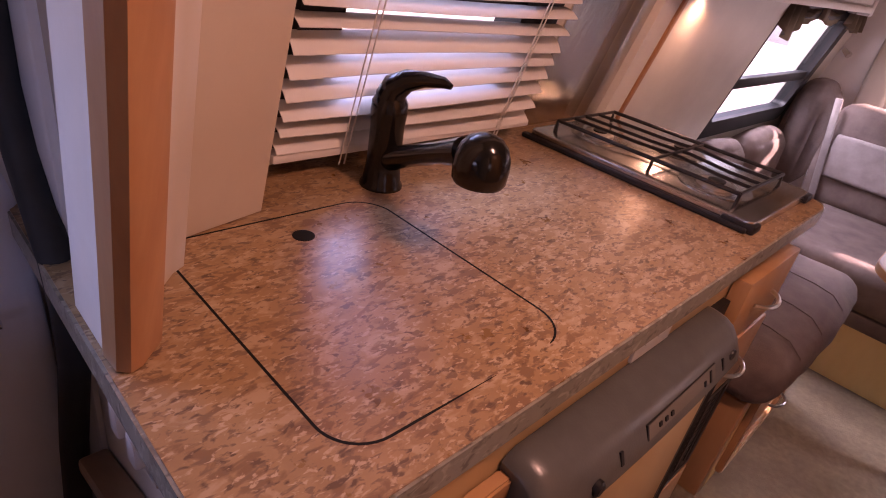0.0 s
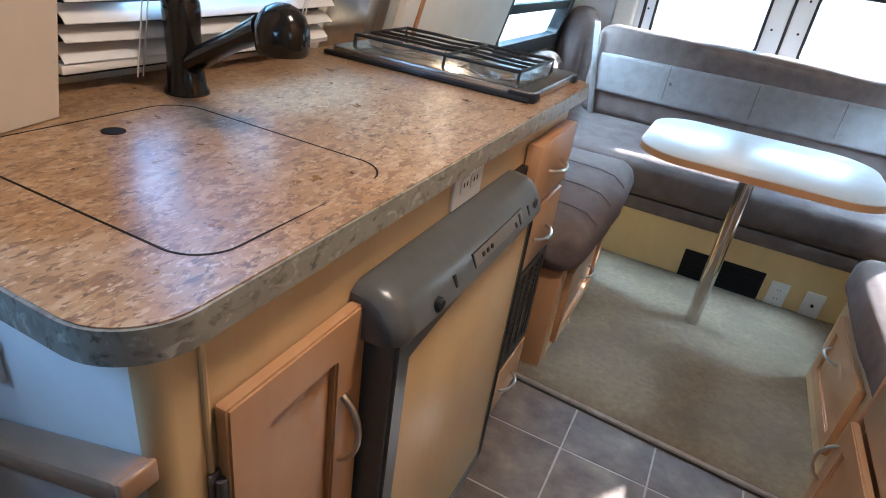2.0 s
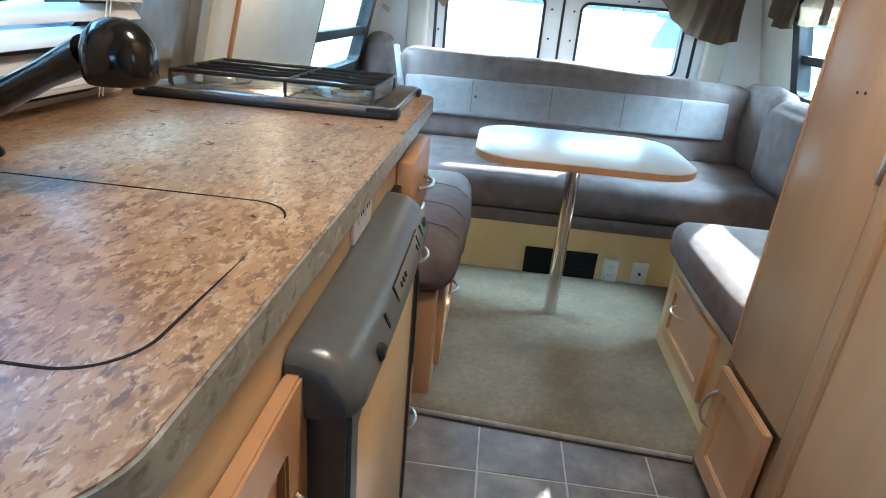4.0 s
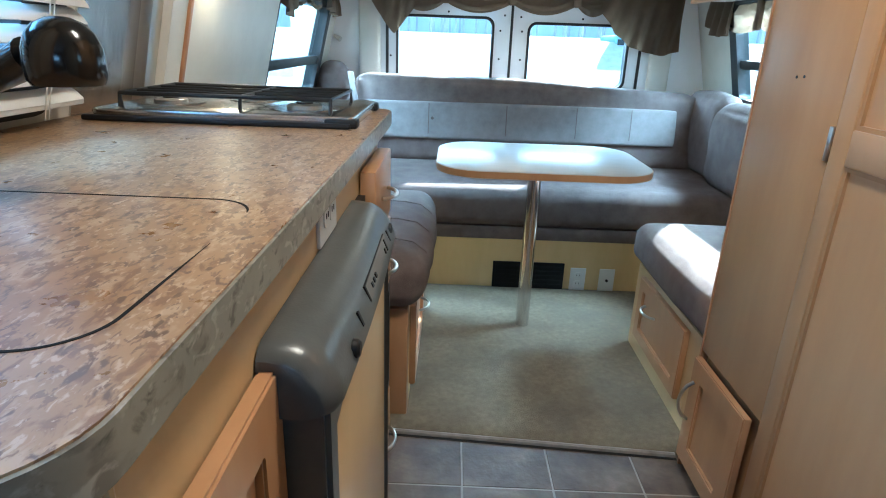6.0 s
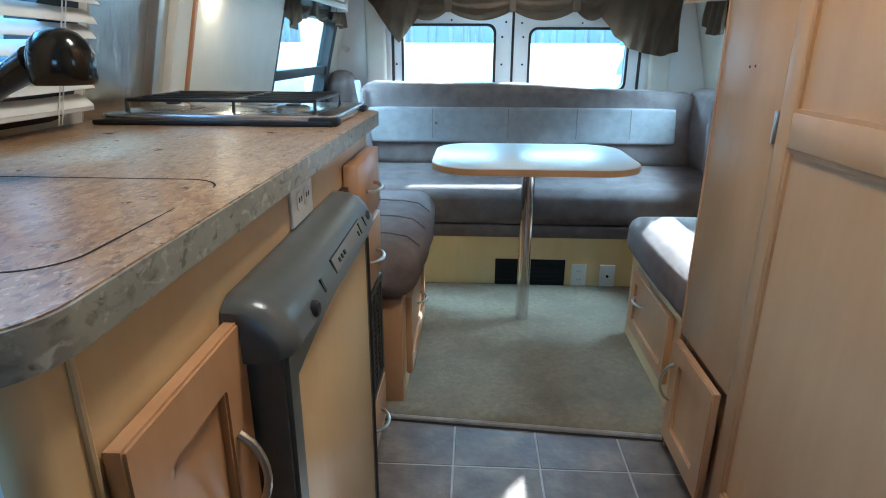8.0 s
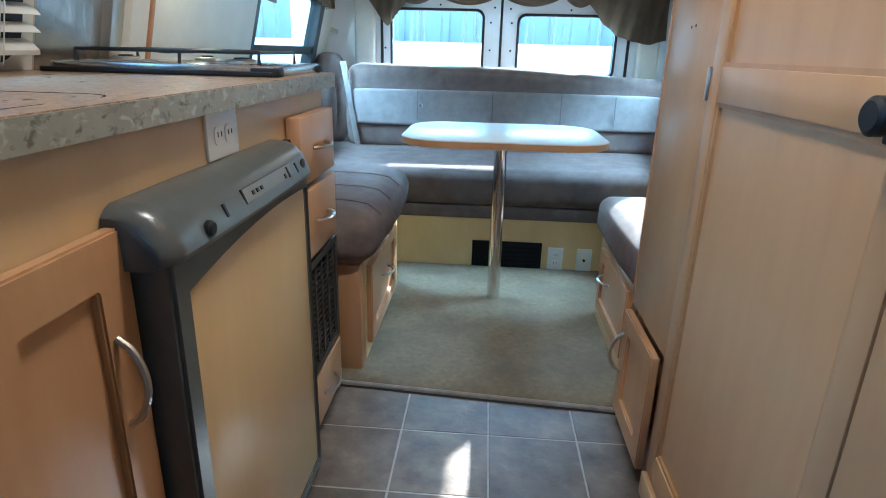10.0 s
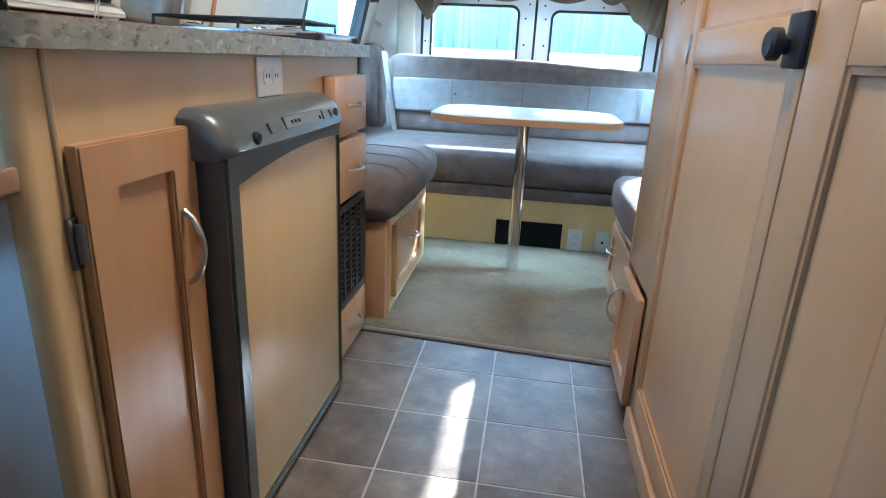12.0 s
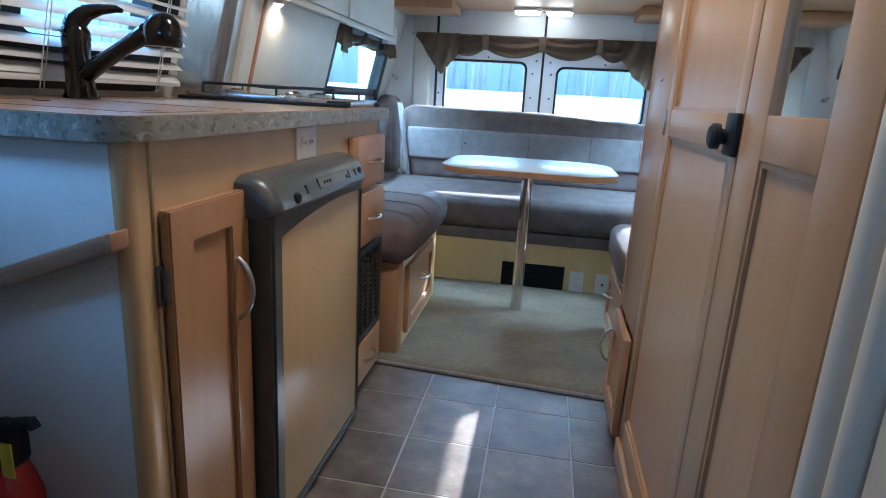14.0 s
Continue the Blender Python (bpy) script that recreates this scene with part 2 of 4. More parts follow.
def solid(name, bm, material, label, category, group="", kind=""):
    return tagged(part(name, bm, material), label, category, group, kind)


def structure(name, bm, material, label, category):
    return tagged(part(name, bm, material), label, category, "", "structure")


def box(x0, x1, y0, y1, z0, z1, bevel=0.0, seg=2, bm=None):
    b = bmesh.new()
    bmesh.ops.create_cube(b, size=1)
    for v in b.verts:
        v.co = Vector(((x0 + x1) / 2 + v.co.x * (x1 - x0), (y0 + y1) / 2 + v.co.y * (y1 - y0), (z0 + z1) / 2 + v.co.z * (z1 - z0)))
    if bevel:
        bmesh.ops.bevel(b, geom=b.edges[:], offset=bevel, segments=seg, profile=0.5, affect="EDGES")
    if bm is None:
        return b
    merge(bm, b)
    return bm


def merge(bm, other):
    me = bpy.data.meshes.new("tmp")
    other.to_mesh(me)
    other.free()
    bm.from_mesh(me)
    bpy.data.meshes.remove(me)
    return bm


def cushion(x0, x1, y0, y1, z0, z1, r=0.05, puff=0.012, n=12, wrinkle=0.003, seed=0.0):
    """A rounded, slightly puffed and creased upholstered block."""
    b = bmesh.new()
    bmesh.ops.create_cube(b, size=2)
    bmesh.ops.subdivide_edges(b, edges=b.edges[:], cuts=n, use_grid_fill=True)
    c = Vector(((x0 + x1) / 2, (y0 + y1) / 2, (z0 + z1) / 2))
    h = Vector(((x1 - x0) / 2, (y1 - y0) / 2, (z1 - z0) / 2))
    r = min(r, *h)
    for v in b.verts:
        u = Vector([math.copysign(abs(q) ** 0.75, q) for q in v.co])
        p = Vector((u.x * h.x, u.y * h.y, u.z * h.z))
        q = Vector([max(-h[i] + r, min(h[i] - r, p[i])) for i in range(3)])
        d = p - q
        p = q + (d.normalized() * r if d.length > 1e-6 else d)
        m = (1 - u.x**2) * (1 - u.y**2) + (1 - u.x**2) * (1 - u.z**2) + (1 - u.y**2) * (1 - u.z**2)
        p += p.normalized() * puff * m
        w = noise.noise(Vector((p.x * 9 + seed, p.y * 9, p.z * 9))) + 0.6 * noise.noise(Vector((p.x * 25, p.y * 25 + seed, p.z * 25)))
        v.co = c + p * (1 + wrinkle * w / max(0.05, p.length))
    return b


def prism(points, z0, z1, bevel=0.0, axis="z"):
    """A polygon in plan, raised from z0 to z1. axis 'x': points are (y, z), 'y': points are (x, z)."""
    b = bmesh.new()

    def at(p, h):
        return {"z": (p[0], p[1], h), "x": (h, p[0], p[1]), "y": (p[0], h, p[1])}[axis]

    lo = [b.verts.new(at(p, z0)) for p in points]
    hi = [b.verts.new(at(p, z1)) for p in points]
    b.faces.new(lo)
    b.faces.new(hi)
    for i in range(len(points)):
        j = (i + 1) % len(points)
        b.faces.new((lo[i], lo[j], hi[j], hi[i]))
    bmesh.ops.recalc_face_normals(b, faces=b.faces[:])
    if bevel:
        edges = [e for e in b.edges if e.calc_face_angle(0) > 0.6]
        bmesh.ops.bevel(b, geom=edges, offset=bevel, segments=2, profile=0.5, affect="EDGES")
    return b


def rounded(x0, x1, y0, y1, r, n=6):
    """Corners of a rounded rectangle; r: one radius or four, from the low corner round."""
    rs = r if isinstance(r, (list, tuple)) else (r,) * 4
    out = []
    for (cx, cy, sx, sy, a), q in zip(((x0, y0, 1, 1, 180), (x1, y0, -1, 1, 270), (x1, y1, -1, -1, 0), (x0, y1, 1, -1, 90)), rs):
        if q <= 0:
            out.append((cx, cy))
            continue
        for k in range(n + 1):
            t = radians(a + 90 * k / n)
            out.append((cx + sx * q + q * math.cos(t), cy + sy * q + q * math.sin(t)))
    return out


def ring(outer, inner, z0, z1, axis="z"):
    """A frame between two outlines with as many corners each."""
    b = bmesh.new()

    def at(p, h):
        return {"z": (p[0], p[1], h), "x": (h, p[0], p[1]), "y": (p[0], h, p[1])}[axis]

    rows = [[b.verts.new(at(p, h)) for p in line] for line, h in ((outer, z0), (outer, z1), (inner, z1), (inner, z0))]
    n = len(outer)
    for k in range(4):
        a, c = rows[k], rows[(k + 1) % 4]
        for i in range(n):
            j = (i + 1) % n
            b.faces.new((a[i], a[j], c[j], c[i]))
    bmesh.ops.recalc_face_normals(b, faces=b.faces[:])
    return b


def tube(points, radius, sides=10, radii=None, cap=True):
    """A round bar along a line of points."""
    b = bmesh.new()
    pts = [Vector(p) for p in points]
    rows, side = [], None
    for i, p in enumerate(pts):
        d = (pts[min(i + 1, len(pts) - 1)] - pts[max(i - 1, 0)]).normalized()
        if side is None:
            side = d.orthogonal().normalized()
        side = (side - d * side.dot(d)).normalized()
        up = d.cross(side)
        r = radii[i] if radii else radius
        rows.append([b.verts.new(p + r * (math.cos(2 * math.pi * k / sides) * side + math.sin(2 * math.pi * k / sides) * up)) for k in range(sides)])
    for a, c in zip(rows, rows[1:]):
        for k in range(sides):
            b.faces.new((a[k], a[(k + 1) % sides], c[(k + 1) % sides], c[k]))
    if cap:
        b.faces.new(rows[0])
        b.faces.new(rows[-1])
    bmesh.ops.recalc_face_normals(b, faces=b.faces[:])
    return b


def spin(profile, sides=24, at=(0, 0, 0), axis="z"):
    """A turned body: (radius, height) from one end to the other."""
    b = bmesh.new()
    rows = []
    for r, h in profile:
        row = []
        for k in range(sides):
            a = 2 * math.pi * k / sides
            p = (r * math.cos(a), r * math.sin(a), h)
            p = {"z": p, "x": (p[2], p[0], p[1]), "y": (p[0], p[2], p[1])}[axis]
            row.append(b.verts.new(Vector(at) + Vector(p)))
        rows.append(row)
    for a, c in zip(rows, rows[1:]):
        for k in range(sides):
            b.faces.new((a[k], a[(k + 1) % sides], c[(k + 1) % sides], c[k]))
    b.faces.new(rows[0])
    b.faces.new(rows[-1])
    bmesh.ops.recalc_face_normals(b, faces=b.faces[:])
    return b


def arc(a, b, bulge, n=8):
    """Points of a bow from a to b, bulging by the vector bulge."""
    a, b, bulge = Vector(a), Vector(b), Vector(bulge)
    return [a.lerp(b, k / n) + bulge * math.sin(math.pi * k / n) ** 0.6 for k in range(n + 1)]


def handle(parent, a, b, out, r=0.0045):
    """A bowed pull of brushed metal with two feet."""
    part("handle", tube(arc(a, b, out, 10), r, 8), NICKEL, parent, "arched brushed-metal pull")


def lean(x0, s=0.25, z0=0.91):
    return lambda z: x0 + s * (z - z0)


# ---- structure ----
LX, RX, REAR, FRONT, ROOF = -0.56, 1.58, 3.40, -2.4, 1.92
left_x, right_x = lean(LX), lean(RX, -0.25)


def side_wall(name, fx, y0, y1, z0, z1, openings, material, outward, label):
    """A leaning side wall with rectangular openings (y0, y1, z0, z1), 5 cm thick."""
    b = bmesh.new()
    ys = sorted({y0, y1, *(o[0] for o in openings), *(o[1] for o in openings)})
    zs = sorted({z0, z1, *(o[2] for o in openings), *(o[3] for o in openings)})
    for ya, yb in zip(ys, ys[1:]):
        for za, zb in zip(zs, zs[1:]):
            if any(o[0] <= ya and yb <= o[1] and o[2] <= za and zb <= o[3] for o in openings):
                continue
            c = bmesh.new()
            co = []
            for y in (ya, yb):
                for z in (za, zb):
                    for d in (0, outward * 0.05):
                        co.append(c.verts.new((fx(z) + d, y, z)))
            for f in ((0, 1, 3, 2), (4, 6, 7, 5), (0, 4, 5, 1), (2, 3, 7, 6), (0, 2, 6, 4), (1, 5, 7, 3)):
                c.faces.new([co[i] for i in f])
            merge(b, c)
    bmesh.ops.remove_doubles(b, verts=b.verts[:], dist=0.0005)
    b.verts.index_update()
    seen = {}
    for f in b.faces[:]:
        seen.setdefault(tuple(sorted(v.index for v in f.verts)), []).append(f)
    bmesh.ops.delete(b, geom=[f for fs in seen.values() if len(fs) > 1 for f in fs], context="FACES")
    bmesh.ops.recalc_face_normals(b, faces=b.faces[:])
    return structure(name, b, material, label, "wall")


KW = (0.45, 0.93, 0.985, 1.50)      # kitchen window
LW = (2.16, 3.09, 0.76, 1.25)       # left dinette window
RW = (2.12, 2.94, 0.80, 1.32)       # right dinette window
DOOR = (-0.60, -0.12, 1.22, 1.54)   # unseen glass of the side door, an opening added for the fill lamp
side_wall("wall_left", left_x, -0.02, REAR, 0.0, ROOF, [KW, LW], WALL_VINYL, -1, "cream vinyl-lined van wall leaning inward")
side_wall("wall_left_cab", lean(-0.80, 0.12), FRONT, -0.02, -0.35, ROOF, [DOOR], WHITE_PAINT, -1, "white painted van side beside the entry")
# the opening beside the cab is unseen, added for a blue fill lamp
side_wall("wall_right", right_x, FRONT, REAR, 0.0, ROOF, [RW, (-1.80, -1.42, 1.22, 1.55)], WALL_VINYL, 1, "cream vinyl-lined van wall leaning inward")

WIN1, WIN2 = (-0.152, 0.378, 0.84, 1.194), (0.578, 1.132, 0.84, 1.175)


def cross_wall(name, y0, y1, x0, x1, z0, z1, outlines, material, label):
    """A wall across the van with rounded openings."""
    b = prism([(x0, z0), (x1, z0), (x1, z1), (x0, z1)], y0, y1, axis="y")
    ob = structure(name, b, material, label, "wall")
    for o in outlines:
        cut = new("cut", mesh("cut", prism(rounded(*o, 0.045, 6), y0 - 0.05, y1 + 0.05, axis="y"), material))
        mod = ob.modifiers.new("cut", "BOOLEAN")
        mod.object, mod.operation, mod.solver = cut, "DIFFERENCE", "EXACT"
        dg = bpy.context.evaluated_depsgraph_get()
        me = bpy.data.meshes.new_from_object(ob.evaluated_get(dg))
        ob.modifiers.remove(mod)
        old = ob.data
        ob.data = me
        bpy.data.meshes.remove(old)
        bpy.data.objects.remove(cut)
    ob.data.set_sharp_from_angle(angle=radians(35))
    return ob


cross_wall("wall_rear", REAR, REAR + 0.05, -0.75, 1.68, 0.0, ROOF, [WIN1, WIN2], WHITE_PAINT, "white painted rear doors of the van")
# unseen dark wall; its opening is added to let in front fill light
cross_wall("wall_front", FRONT - 0.05, FRONT, -0.95, 1.75, -0.35, ROOF, [(0.1, 0.8, 1.28, 1.52)], CAB_DARK, "plain wall closing the front of the van")
structure("ceiling", box(-0.95, 1.75, FRONT, REAR, ROOF, ROOF + 0.04), WALL_VINYL, "cream vinyl van ceiling", "ceiling")
structure("floor", box(-0.95, 1.75, FRONT, REAR, -0.06, -0.0012), GROUT, "grey subfloor with pale joints between vinyl tiles", "floor")
b = cushion(-0.52, 1.50, 1.325, 2.44, -0.02, 0.012, 0.012, 0.002, 16, 0.002)
for v in b.verts:
    v.co.y -= 0.072 * (max(-0.1, min(0.95, v.co.x)) - 0.42) * (2.44 - v.co.y) / 1.115
structure("carpet", b, CARPET, "worn beige cut-pile carpet in the dinette", "carpet")
structure("threshold_joint", prism([(-0.01, 1.332), (0.83, 1.272), (0.83, 1.282), (-0.01, 1.342)], -0.001, 0.0015), BLACK_PLASTIC, "dark gap before the carpet strip", "trim")
structure("threshold_trim", tube([(-0.01, 1.349, 0.002), (0.83, 1.289, 0.002)], 0.009, 8), STRIP, "thin metal carpet edging strip", "trim")

# rear window panes, seals, door gap
for o in (WIN1, WIN2):
    w = thing("window_rear", "rear door window with a black rubber seal and rounded corners", "window", "rear windows", "structure", (o[0], REAR, o[2]))
    w.location = (0, 0, 0)
    x0, x1, z0, z1 = o
    part("window_seal", ring(rounded(x0 - 0.008, x1 + 0.008, z0 - 0.008, z1 + 0.008, 0.05), rounded(x0 + 0.006, x1 - 0.006, z0 + 0.006, z1 - 0.006, 0.04), REAR - 0.006, REAR + 0.05, "y"), RUBBER, w)
    g = part("pane", prism(rounded(x0 + 0.004, x1 - 0.004, z0 + 0.004, z1 - 0.004, 0.042), REAR + 0.02, REAR + 0.024, axis="y"), GLASS, w)
    g.visible_shadow = False
for x, z in ((-0.19, 0.98), (-0.19, 1.13), (0.42, 0.98), (0.42, 1.13), (0.54, 0.98), (0.54, 1.13), (0.13, 1.22), (0.44, 1.21), (0.53, 1.205), (0.87, 1.205), (1.165, 1.08)):
    structure("door_screw", spin([(0.0, 0.0), (0.006, 0.0), (0.004, -0.003), (0.0, -0.0035)], 10, (x, REAR, z), "y"), BLACK_PLASTIC, "small dark screw cap on the rear door", "screw")
structure("door_gap", box(0.474, 0.488, REAR - 0.006, REAR + 0.01, 0.7, 1.5, 0.003), RUBBER, "black rubber strip between the rear doors", "trim")
for x in (-0.21, 1.205):
    structure("door_gap", box(x - 0.008, x + 0.008, REAR - 0.008, REAR + 0.01, 0.7, 1.5, 0.003), RUBBER, "black rubber strip beside a rear door", "trim")
for x in (-0.305, 1.315):
    structure("pillar", box(x - 0.06, x + 0.06, REAR - 0.045, REAR - 0.002, 0.5, 1.6, 0.02, 3), WALL_VINYL, "cream moulded pillar beside the rear door", "pillar")


def side_window(name, o, fx, s, label):
    """Black sliding window in a leaning wall, with a cross rail."""
    y0, y1, z0, z1 = o
    w = thing(name, label, "window", "side windows", "structure")

    def put(bm):
        for v in bm.verts:
            v.co.x += fx(v.co.z)
        return bm

    part("window_frame", put(ring(rounded(y0 - 0.02, y1 + 0.02, z0 - 0.02, z1 + 0.02, 0.05), rounded(y0 + 0.05, y1 - 0.05, z0 + 0.05, z1 - 0.05, 0.03), -0.03, 0.03, "x")), BLACK_PLASTIC, w)
    zm = z0 + (z1 - z0) * 0.40
    part("cross_rail", put(box(-0.015, 0.02, y0 + 0.05, y1 - 0.05, zm - 0.02, zm + 0.02, 0.003)), BLACK_PLASTIC, w)
    g = part("pane", put(prism([(y0 + 0.028, z0 + 0.028), (y1 - 0.028, z0 + 0.028), (y1 - 0.028, z1 - 0.028), (y0 + 0.028, z1 - 0.028)], 0.006, 0.009, axis="x")), GLASS, w)
    g.visible_shadow = False
    return w


side_window("window_left", LW, left_x, 1, "black-framed sliding window beside the dinette")
side_window("window_right", RW, right_x, -1, "black-framed sliding window over the side bench")
kw = side_window("window_kitchen", KW, left_x, 1, "black-framed kitchen window behind blinds")
b = ring(rounded(0.375, 1.01, 0.925, 1.56, 0.07), rounded(0.455, 0.925, 0.99, 1.495, 0.03), 0.002, 0.016, "x")
for v in b.verts:
    v.co.x += left_x(v.co.z)
part("inner_trim", b, BLACK_PLASTIC, kw, "wide black inner window trim")

# ---- kitchen ----
kitchen = thing("kitchen_cabinet", "maple kitchen cabinet with a rounded end post beside the entry", "cabinet")
part("body", box(-0.555, -0.002, 0.1905, 1.33, 0.0, 0.8755), FASCIA, kitchen)
part("end_panel", box(-0.43, -0.0225, 0.1325, 0.159, 0.0, 0.8755, 0.002), WHITE_PANEL, kitchen, "white end panel")
part("corner_post", prism([(-0.022 + 0.022 * math.sin(radians(a)), 0.154 - 0.022 * math.cos(radians(a))) for a in range(0, 91, 6)] + [(-0.002, 0.189), (-0.022, 0.189)], 0.0, 0.8755), FASCIA, kitchen, "rounded maple corner post")
part("post_bead", tube([(0.0, 0.185, 0.0), (0.0, 0.185, 0.8755)], 0.0035, 8), FASCIA, kitchen)


def shaker(parent, name, x, y0, y1, z0, z1, t=0.019, rail=0.05, face=1, material=None, label=""):
    """A frame-and-panel door or drawer front on the plane x, facing +x (face 1) or -x (-1)."""
    material = material or MAPLE
    xa, xb = (x, x + t) if face > 0 else (x - t, x)
    outer = rounded(y0, y1, z0, z1, 0.004, 2)
    inner = rounded(y0 + rail, y1 - rail, z0 + rail, z1 - rail, 0.003, 2)
    b = ring(outer, inner, xa, xb, "x")
    bmesh.ops.bevel(b, geom=[e for e in b.edges if e.calc_face_angle(0) > 1.2], offset=0.003, segments=2, affect="EDGES")
    fr = part(name, b, material, parent, label)
    xm = xa + (xb - xa) * 0.45
    q = (x, xm) if face > 0 else (xm, x)
    part("panel", box(q[0], q[1], y0 + rail - 0.002, y1 - rail + 0.002, z0 + rail - 0.002, z1 - rail + 0.002), material, fr)
    return fr


DARK_STEEL = mat("dull_steel", (0.16, 0.16, 0.17), 0.45, 0.8)
cd = shaker(kitchen, "door", 0.0, 0.192, 0.424, 0.06, 0.774, rail=0.06, label="maple frame-and-panel door")
handle(cd, (0.02, 0.378, 0.54), (0.02, 0.378, 0.654), (0.028, 0, 0), 0.005)
hp = part("hinge", box(0.0, 0.006, 0.178, 0.194, 0.628, 0.692, 0.002), DARK_STEEL, cd, "exposed dull metal hinge")
part("knuckle", tube([(0.010, 0.188, 0.636), (0.010, 0.188, 0.684)], 0.006, 10), DARK_STEEL, hp)
hp = part("hinge", box(0.0, 0.006, 0.178, 0.194, 0.12, 0.185, 0.002), DARK_STEEL, cd, "exposed dull metal hinge")
part("knuckle", tube([(0.010, 0.188, 0.128), (0.010, 0.188, 0.177)], 0.006, 10), DARK_STEEL, hp)


def drawer(z0, z1, y0=1.035, y1=1.308, hy=0.05):
    b = box(0.0, 0.032, y0, y1, z0, z1, 0.004, 2)
    d = part("drawer", b, MAPLE, kitchen)
    ym = (y0 + y1) / 2
    handle(d, (0.034, ym - hy, (z0 + z1) / 2), (0.034, ym + hy, (z0 + z1) / 2), (0.026, 0, 0), 0.0045)


drawer(0.679, 0.829)
drawer(0.500, 0.664)
drawer(0.040, 0.182)

# worktop with cut lid
worktop = thing("worktop", "mottled tan laminate worktop with a grey speckled edge", "countertop")
top_outline = rounded(LX, 0.026, 0.098, 1.385, [0.0, 0.065, 0.04, 0.0], 10)
part("top", prism(top_outline, 0.893, 0.91), LAMINATE, worktop)
edge_outline = rounded(LX, 0.029, 0.095, 1.388, [0.0, 0.068, 0.043, 0.0], 10)
part("edge_band", prism(edge_outline, 0.8765, 0.9085), EDGE, worktop, "grey speckled edge band")
seam = rounded(-0.397, -0.018, 0.206, 0.517, [0.02, 0.045, 0.05, 0.05], 10)
k0 = max(range(len(seam)), key=lambda k: (seam[k][0] > -0.022 and seam[k][1] < 0.47, seam[k][1]))
seam = seam[k0 + 1:] + seam[:k0 + 1]
front = [(-0.018, 0.206 + 0.045 + (0.385 - 0.251) * k / 6) for k in range(1, 7)]
seam = [p for p in seam if p[0] < -0.019 or p[1] < 0.27 or p[1] > 0.47] + front
b = bmesh.new()
rows = []
for k, p in enumerate(seam):
    a, c = Vector(seam[max(k - 1, 0)]), Vector(seam[min(k + 1, len(seam) - 1)])
    d = (c - a).normalized()
    w = 0.00135 * min(1.0, (len(seam) - 1 - k) / 5 + 0.1, k / 2 + 0.3)
    rows.append([b.verts.new((p[0] - d.y * w * q, p[1] + d.x * w * q, h)) for q, h in ((-1, 0.9095), (-1, 0.9104), (1, 0.9104), (1, 0.9095))])
for a, c in zip(rows, rows[1:]):
    for q in range(4):
        b.faces.new((a[q], a[(q + 1) % 4], c[(q + 1) % 4], c[q]))
b.faces.new(rows[0])
b.faces.new(rows[-1])
bmesh.ops.recalc_face_normals(b, faces=b.faces[:])
part("lid_joint", b, VENT_BLACK, worktop, "dark cut line of the sink cover")
part("finger_hole", spin([(0.0, 0.0), (0.0145, 0.0), (0.0145, 0.0012), (0.0, 0.0012)], 24, (-0.340, 0.368, 0.9096)), VENT_BLACK, worktop, "round black finger hole")

# outlet in the fascia
def outlet(y, z, x, wy, hz, turned, label):
    o = thing("outlet", label, "outlet")
    part("plate", box(x, x + 0.006, y, y + wy, z, z + hz, 0.0025), WHITE_PLASTIC, o)
    return o


def socket_faces(o, centres, axis, at):
    for c in centres:
        part("socket", prism(rounded(c[0] - 0.0165, c[0] + 0.0165, c[1] - 0.0145, c[1] + 0.0145, 0.01, 5), at[0], at[1], axis=axis), WHITE_PLASTIC, o)
        for d in (-0.006, 0.006):
            sl = box(at[0] - 0.0005, at[1] + 0.0008, c[0] + d - 0.001, c[0] + d + 0.001, c[1] - 0.002, c[1] + 0.006) if axis == "x" else box(c[0] + d - 0.001, c[0] + d + 0.001, at[0] - 0.0008, at[1], c[1] - 0.002, c[1] + 0.006)
            part("slot", sl, BLACK_PLASTIC, o)


o = outlet(0.678, 0.799, -0.002, 0.112, 0.073, True, "white double power outlet set sideways in the cabinet face")
socket_faces(o, [(0.715, 0.8355), (0.753, 0.8355)], "x", (0.004, 0.006))

# fridge
fridge = thing("fridge", "small absorption fridge with a maple door panel in a grey frame", "fridge")
part("shadow_gap", box(0.006, 0.062, 0.425, 0.955, 0.7225, 0.7275), VENT_BLACK, fridge)
part("cabinet_frame", ring([(0.426, 0.01), (1.03, 0.01), (1.03, 0.785), (0.426, 0.785)], [(0.45, 0.03), (0.985, 0.03), (0.985, 0.765), (0.45, 0.765)], -0.004, 0.012, "x"), BLACK_PLASTIC, fridge)
part("door_panel", box(0.0, 0.056, 0.46, 0.966, 0.03, 0.72, 0.004), FASCIA, fridge, "maple-faced door panel")
fb = ring(rounded(0.432, 0.974, 0.012, 0.735, 0.012, 3), rounded(0.474, 0.962, 0.03, 0.705, [0.01, 0.01, 0.02, 0.02], 3), 0.004, 0.063, "x")
bmesh.ops.bevel(fb, geom=[e for e in fb.edges if e.calc_face_angle(0) > 1.2], offset=0.006, segments=2, affect="EDGES")
dframe = part("door_frame", fb, GREY_FRAME, fridge, "grey plastic door frame")
arch = [(0.464 + 0.504 * k / 24, 0.709 - 0.034 * (1 - (k / 24)) ** 2.6 - 0.010 * (k / 24) ** 4) for k in range(25)]
part("arched_top", prism(arch + [(0.968, 0.723), (0.464, 0.723)], 0.010, 0.0625, 0.0, "x"), GREY_FRAME, dframe)
